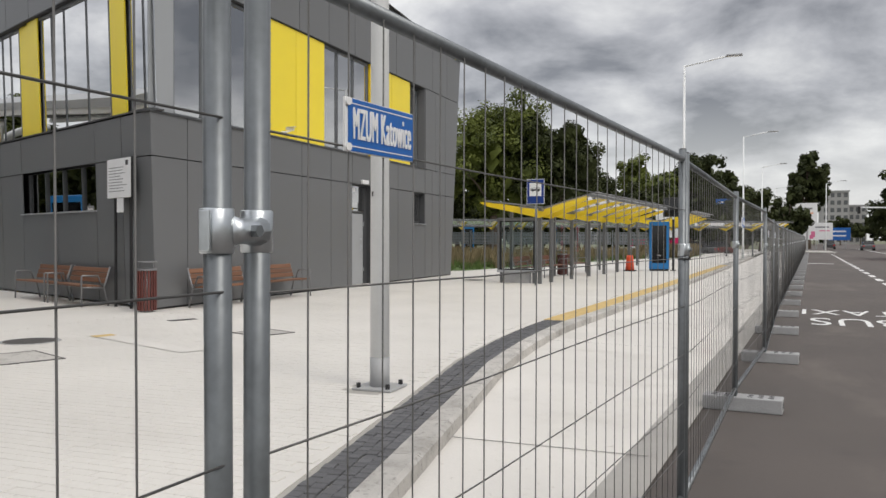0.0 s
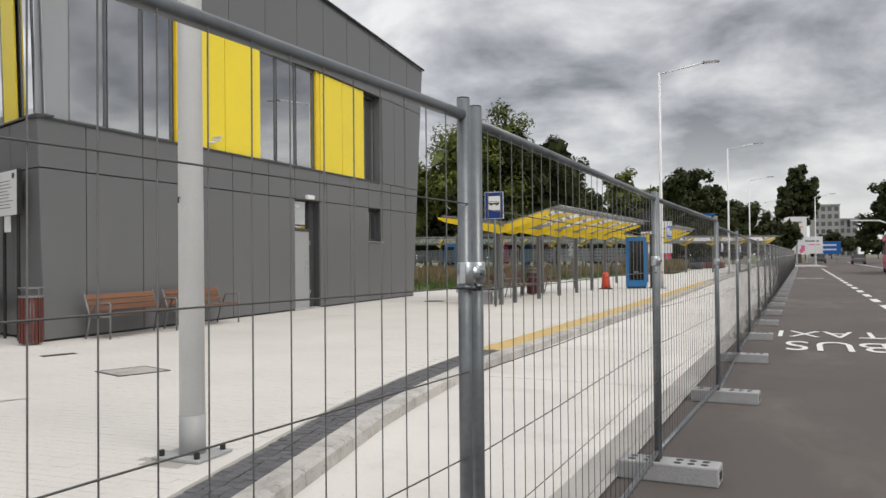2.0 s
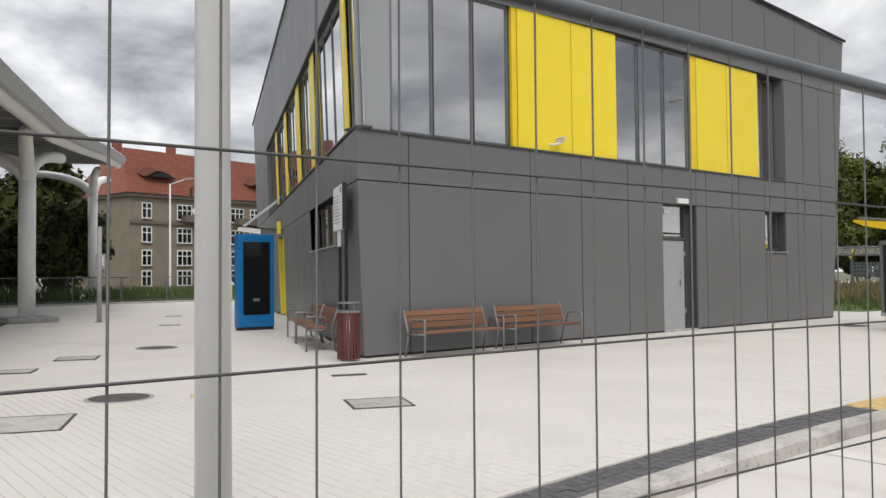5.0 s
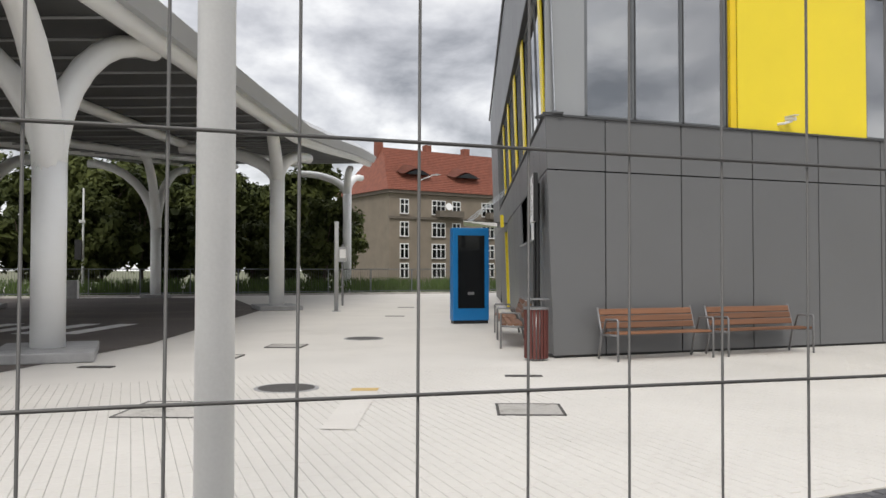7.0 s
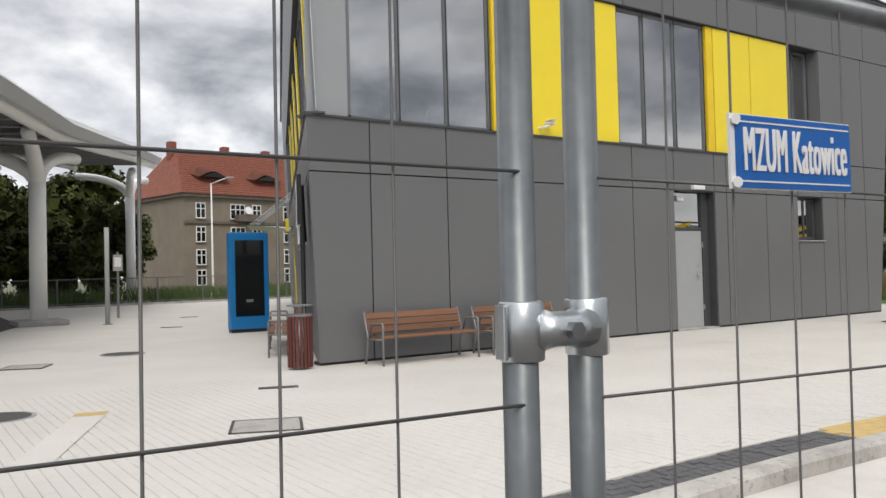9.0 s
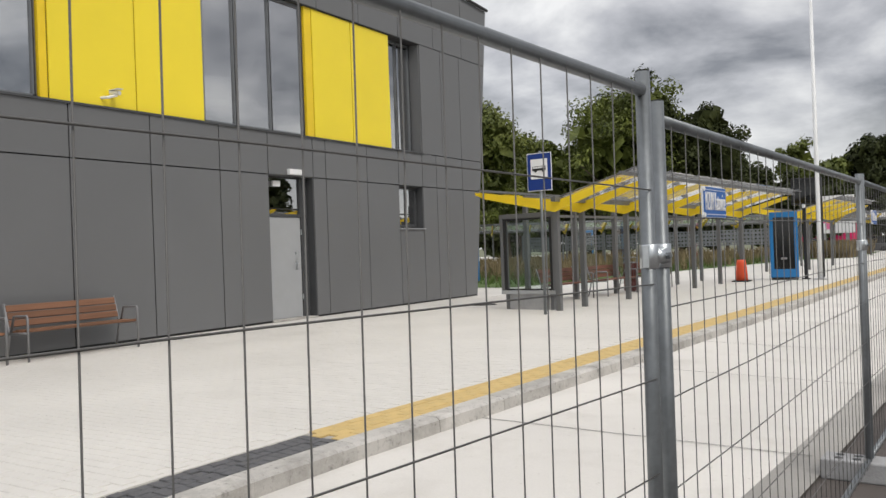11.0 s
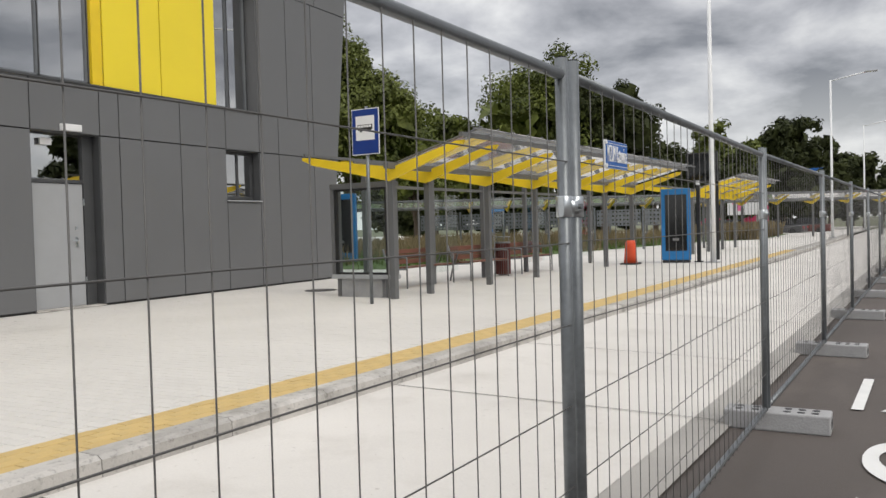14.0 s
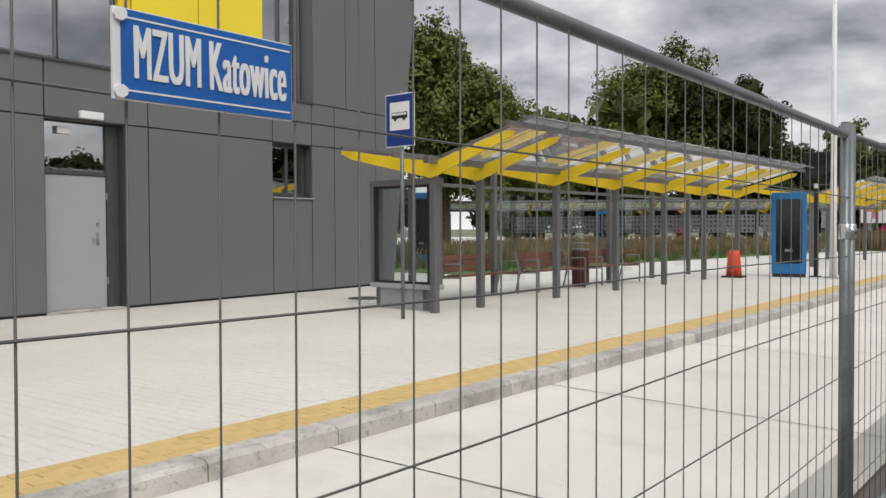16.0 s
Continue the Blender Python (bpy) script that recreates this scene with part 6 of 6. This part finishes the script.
# perforated barrier on the far platform
pb_ = thing("perforated_barrier", "light grey perforated steel barrier on the far platform", "barrier", Matrix.Translation((-19.5, 47.5, PLAZA)) @ pose(0, 0, 0, 0, 0, 8))
for k in range(6):
    x0 = 2.2 * k
    part("post", box(x0 - 0.04, 0, 0, x0 + 0.04, 0.08, 1.95), M_GALV, pb_)
    bm = bmesh.new()
    nx, nz = 12, 4
    for i in range(nx):
        for j in range(nz):
            cx, cz = x0 + 0.1 + (i + 0.5) * 2.0 / nx, 1.08 + (j + 0.5) * 0.75 / nz
            w_, h_, r_ = 1.0 / nx, 0.375 / nz, 0.052
            o_ = [(cx - w_, cz - h_), (cx + w_, cz - h_), (cx + w_, cz + h_), (cx - w_, cz + h_)]
            n_ = [(cx + r_ * math.cos(a), cz + r_ * math.sin(a)) for a in [math.pi * (1.25 + 0.5 * q) for q in range(4)]]
            vo = [bm.verts.new((x, 0.03, z)) for x, z in o_]
            vi = [bm.verts.new((x, 0.03, z)) for x, z in n_]
            for q in range(4):
                bm.faces.new((vo[q], vo[(q + 1) % 4], vi[(q + 1) % 4], vi[q]))
    r = bmesh.ops.extrude_face_region(bm, geom=list(bm.faces))
    bmesh.ops.translate(bm, vec=(0, 0.012, 0), verts=[v for v in r["geom"] if isinstance(v, bmesh.types.BMVert)])
    bmesh.ops.remove_doubles(bm, verts=bm.verts, dist=0.002)
    part("perforated_sheet", bm, M_GALV, pb_)

# ---- road markings ----
def on_road(x0, x1, y0, y1, slope=0.055, h=0.006):
    bm = bmesh.new()
    v = [bm.verts.new((x + slope * (y - y0), y, road_z(y) + h)) for x, y in ((x0, y0), (x1, y0), (x1, y1), (x0, y1))]
    bm.faces.new(v)
    return bm


for k in range(22):
    y = 16.9 + 3.75 * k
    x = 3.0 + 0.055 * (y - 16.9)
    tagged(part("lane_dash", on_road(x, x + 0.24, y, y + 2.0), M_PAINT), "white lane dash on the asphalt", "road marking", "lane dashes", "structure")
bm = strip(frange(-40, 160, 10), lambda y: 8.3 + 0.052 * y, lambda y: 8.52 + 0.052 * y, lambda y: road_z(y) + 0.006)
structure("centre_line", bm, M_PAINT, "solid white centre line", "road marking")
for body, cx, far, w_, h_ in (("BUS", 1.3, 17.75, 1.66, 1.62), ("TAXI", 1.42, 20.1, 1.95, 1.4)):
    bm = fit_text(text_mesh(body, 2.6, 0.0), w_, h_)
    o = structure("road_lettering", bm, M_PAINT, "white lettering %s painted on the lane" % body, "road marking")
    o.matrix_basis = Matrix.Translation((cx, far, road_z(far) + 0.012)) @ pose(0, 0, 0, 0.35, 0, 180 - 3.5)
structure("lane_mark", on_road(2.6, 4.6, 60, 60.6), M_PAINT, "white mark across the far bus lane", "road marking")
structure("lane_mark", on_road(2.3, 2.6, 60, 61.5), M_PAINT, "white mark across the far bus lane", "road marking")

# ---- covers in the plaza ----
def cover_square(x, y, rot, w=0.62):
    c = thing("manhole_cover", "square paved manhole cover in a steel frame", "manhole cover", Matrix.Translation((x, y, PLAZA)) @ pose(0, 0, 0, 0, 0, rot), group="square covers")
    part("inlay", box(-w / 2, -w / 2, -0.03, w / 2, w / 2, 0.010), M_KERB, c)
    for a in range(4):
        o = part("frame_bar", box(-w / 2 - 0.03, -w / 2 - 0.03, -0.03, w / 2 + 0.03, -w / 2, 0.012), M_IRON, c)
        o.matrix_basis = pose(0, 0, 0, 0, 0, 90 * a)
    return c


cover_square(-7.55, 9.56, -23)
cover_square(-8.85, 6.2, -23, 0.9)
cover_square(-15.4, 8.5, -23)
cover_square(-13.9, 7.2, -23, 0.5)
for x, y, r_ in ((-9.95, 7.52, 0.34), (-16.5, 10.3, 0.36)):
    c = thing("manhole_cover", "round cast-iron manhole cover in the paving", "manhole cover", Matrix.Translation((x, y, PLAZA)), group="round covers")
    part("lid", tube([(0, 0, -0.02), (0, 0, 0.012)], r_, 28), M_IRON, c)
    part("rim", tube([(0, 0, -0.02), (0, 0, 0.009)], r_ + 0.05, 28), M_BLOCK, c)
c = thing("manhole_cover", "round cast-iron manhole cover in the paving", "manhole cover", Matrix.Translation((-9.6, 25.6, PLAZA)), group="round covers")
part("lid", tube([(0, 0, -0.02), (0, 0, 0.012)], 0.33, 28), M_IRON, c)
for x, y, l_ in ((-9.93, 10.69, 0.5), (-24.1, 13.4, 0.6), (-29.6, 15.6, 0.6), (-13.1, 5.3, 0.5)):
    dr = thing("drain_grate", "narrow rusty drain grate in the paving", "drain", Matrix.Translation((x, y, PLAZA)) @ pose(0, 0, 0, 0, 0, 68), group="drain grates")
    part("frame", box(-l_ / 2, -0.09, -0.02, l_ / 2, 0.09, 0.010), M_IRON, dr)
    # slots are black bars on a solid plate, their inner dark painted
    for k in range(8):
        part("slot_shade", box(-l_ / 2 + 0.03 + k * (l_ - 0.06) / 8, -0.06, 0.009, -l_ / 2 + 0.05 + k * (l_ - 0.06) / 8, 0.06, 0.0115), M_PLASTIC, dr)
pts = [(-9.46, 8.2), (-9.36, 8.5), (-7.15, 7.62), (-7.3, 7.34)]
lane_poly(pts, PLAZA + 0.010, M_BAY, "guide_strip", "pale guide strip in the paving", "paving strip")
lane_poly([(-9.62, 8.25), (-9.52, 8.56), (-9.3, 8.46), (-9.4, 8.16)], PLAZA + 0.013, M_TACT, "guide_strip", "yellow patch at the guide strip's end", "paving strip")

# ---- bay joints ----
for y in (5.0, 11.2, 14.6, 17.9, 20.6, 24.0, 28.0, 32.5, 38):
    bm = bmesh.new()
    xa, xb = kerb_x(y) + 0.1, fence_x(y) - 0.40
    zz = {xa: bay_z(y) + 0.003, xb: road_z(y) + 0.027}
    v = [bm.verts.new((x, y + dy + 0.03 * (x - xa), zz[x])) for x, dy in ((xa, 0), (xb, 0), (xb, 0.012), (xa, 0.012))]
    bm.faces.new(v)
    structure("slab_joint", bm, M_IRON, "dark joint across the concrete bay", "joint")

# ---- pieces: kerb stones, setts, tactile pavers, plaza pavers ----
kerb = thing("kerb", "pale concrete kerb stones along the bus bay", "kerb", kind="structure")
ky = -2.0
while ky < 70:
    y0, y1 = ky + 0.004, ky + 0.996
    x0, x1 = kerb_x(y0), kerb_x(y1)
    n_ = Vector((y1 - y0, -(x1 - x0), 0)).normalized()
    prof = [(0.0, -0.35), (0.0, 0.004), (0.165, 0.004), (0.2, -0.018), (0.215, -0.35)]
    bm = bmesh.new()
    ra = [bm.verts.new((x0 + n_.x * o_, y0 + n_.y * o_, PLAZA + z)) for o_, z in prof]
    rb_ = [bm.verts.new((x1 + n_.x * o_, y1 + n_.y * o_, PLAZA + z)) for o_, z in prof]
    for k in range(len(prof)):
        bm.faces.new((ra[k], ra[(k + 1) % 5], rb_[(k + 1) % 5], rb_[k]))
    bm.faces.new(ra[::-1])
    bm.faces.new(rb_)
    bmesh.ops.recalc_face_normals(bm, faces=bm.faces)
    part("kerb_stone", bm, M_KERB, kerb)
    ky += 1.0

bed = structure("strip_bed", strip([y for y in YS if -2 <= y <= 120], lambda y: kerb_x(y) - 0.42, lambda y: kerb_x(y) + 0.01, PLAZA - 0.012), M_JOINT, "sand bed under the edge strip", "paving bed")


def slab_mesh(lx, ly, h=0.03, b=0.004):
    bm = bmesh.new()
    rows_ = []
    for z, i in ((-h, 0.0), (-b, 0.0), (0.0, b)):
        rows_.append([bm.verts.new((sx * (lx / 2 - i), sy * (ly / 2 - i), z)) for sx, sy in ((-1, -1), (1, -1), (1, 1), (-1, 1))])
    for r0, r1 in zip(rows_, rows_[1:]):
        for k in range(4):
            bm.faces.new((r0[k], r0[(k + 1) % 4], r1[(k + 1) % 4], r1[k]))
    bm.faces.new(rows_[-1])
    return bm


def laid(spots, lx, ly, name, material, parent, label, limit=300, near=lambda p: 0, seed=3, tilt=0.0015):
    """Pieces laid at spots (x, y, turn): the nearest ones single, the rest joined."""
    rng = random.Random(seed)
    spots = sorted(spots, key=near)
    me = bpy.data.meshes.new(name)
    bm = slab_mesh(lx, ly)
    bm.to_mesh(me)
    bm.free()
    me.materials.append(material)
    for x, y, a in spots[:limit]:
        o = new(name, me)
        o.parent = parent
        o.matrix_basis = pose(x, y, PLAZA + 0.003 + rng.uniform(-tilt, tilt), rng.uniform(-.3, .3), rng.uniform(-.3, .3), a)
    vs, fs = [], []
    tv = [v.co.copy() for v in me.vertices]
    tf = [tuple(p_.vertices) for p_ in me.polygons]
    for x, y, a in spots[limit:]:
        m_ = pose(x, y, PLAZA + 0.003 + rng.uniform(-tilt, tilt), rng.uniform(-.3, .3), rng.uniform(-.3, .3), a)
        i0 = len(vs)
        vs += [m_ @ v for v in tv]
        fs += [tuple(i + i0 for i in f) for f in tf]
    if vs:
        m2 = bpy.data.meshes.new(name + "s")
        m2.from_pydata(vs, [], fs)
        m2.materials.append(material)
        o = new(name + "s", m2)
        o.parent = parent
        tagged(o, label, kind="stuff")


setts = thing("sett_strip", "strip of dark granite setts along the bent kerb", "paving strip", kind="structure")
sp_ = []
y = 0.0
while y < 13.05:
    dx = (kerb_x(y + 0.05) - kerb_x(y)) / 0.05
    a = -math.degrees(math.atan(dx))
    for k in range(4):
        sp_.append((kerb_x(y) - 0.045 - 0.088 * k + random.uniform(-.004, .004), y + 0.02 * (k % 2) + random.uniform(-.004, .004), a + random.uniform(-4, 4)))
    y += 0.094
laid(sp_, 0.082, 0.086, "sett", M_COBBLE, setts, "small dark granite setts", near=lambda p: abs(p[1] - 7), tilt=0.004)
tact = thing("tactile_strip", "strip of ochre yellow tactile paving blocks", "paving strip", kind="structure")
sp_ = []
y = 13.15
row = 0
while y < 46:
    dx = (kerb_x(y + 0.05) - kerb_x(y)) / 0.05
    a = -math.degrees(math.atan(dx))
    for k in range(4):
        sp_.append((kerb_x(y) - 0.052 - 0.1035 * k, y + 0.1 * (k % 2), a))
    y += 0.203
    row += 1
laid(sp_, 0.0995, 0.198, "tactile_block", M_TACT, tact, "ochre yellow tactile blocks farther on", near=lambda p: p[1])

# plaza pavers near the kerb
structure("paver_bed", strip([y for y in YS if 2 <= y <= 11], lambda y: -11.2, lambda y: kerb_x(y) - 0.68, PLAZA - 0.001), M_JOINT, "dark sand in the paving joints", "paving bed")
structure("paver_bed", strip([y for y in YS if 11 <= y <= 24] + [29.9], lambda y: -10.8, lambda y: kerb_x(y) - 0.68, PLAZA - 0.001), M_JOINT, "dark sand in the paving joints", "paving bed")
sp_ = []
y = 2.0
i = 0
while y < 30:
    x = -11.3
    while x < -1.5:
        xx = x + (0.1 if i % 2 else 0.0)
        if xx < kerb_x(y) - 0.42 - 0.1 and (xx > -10.9 or y < 11.0) and (xx + 3.93) ** 2 + (y - 6.03) ** 2 > 0.09:
            sp_.append((xx, y, 0.0))
        x += 0.2032
    y += 0.1032
    i += 1
laid(sp_, 0.199, 0.099, "paver", M_PAVE, plaza, "pale concrete paving blocks", near=lambda p: (p[0] + 5.0) ** 2 + (p[1] - 15.5) ** 2)
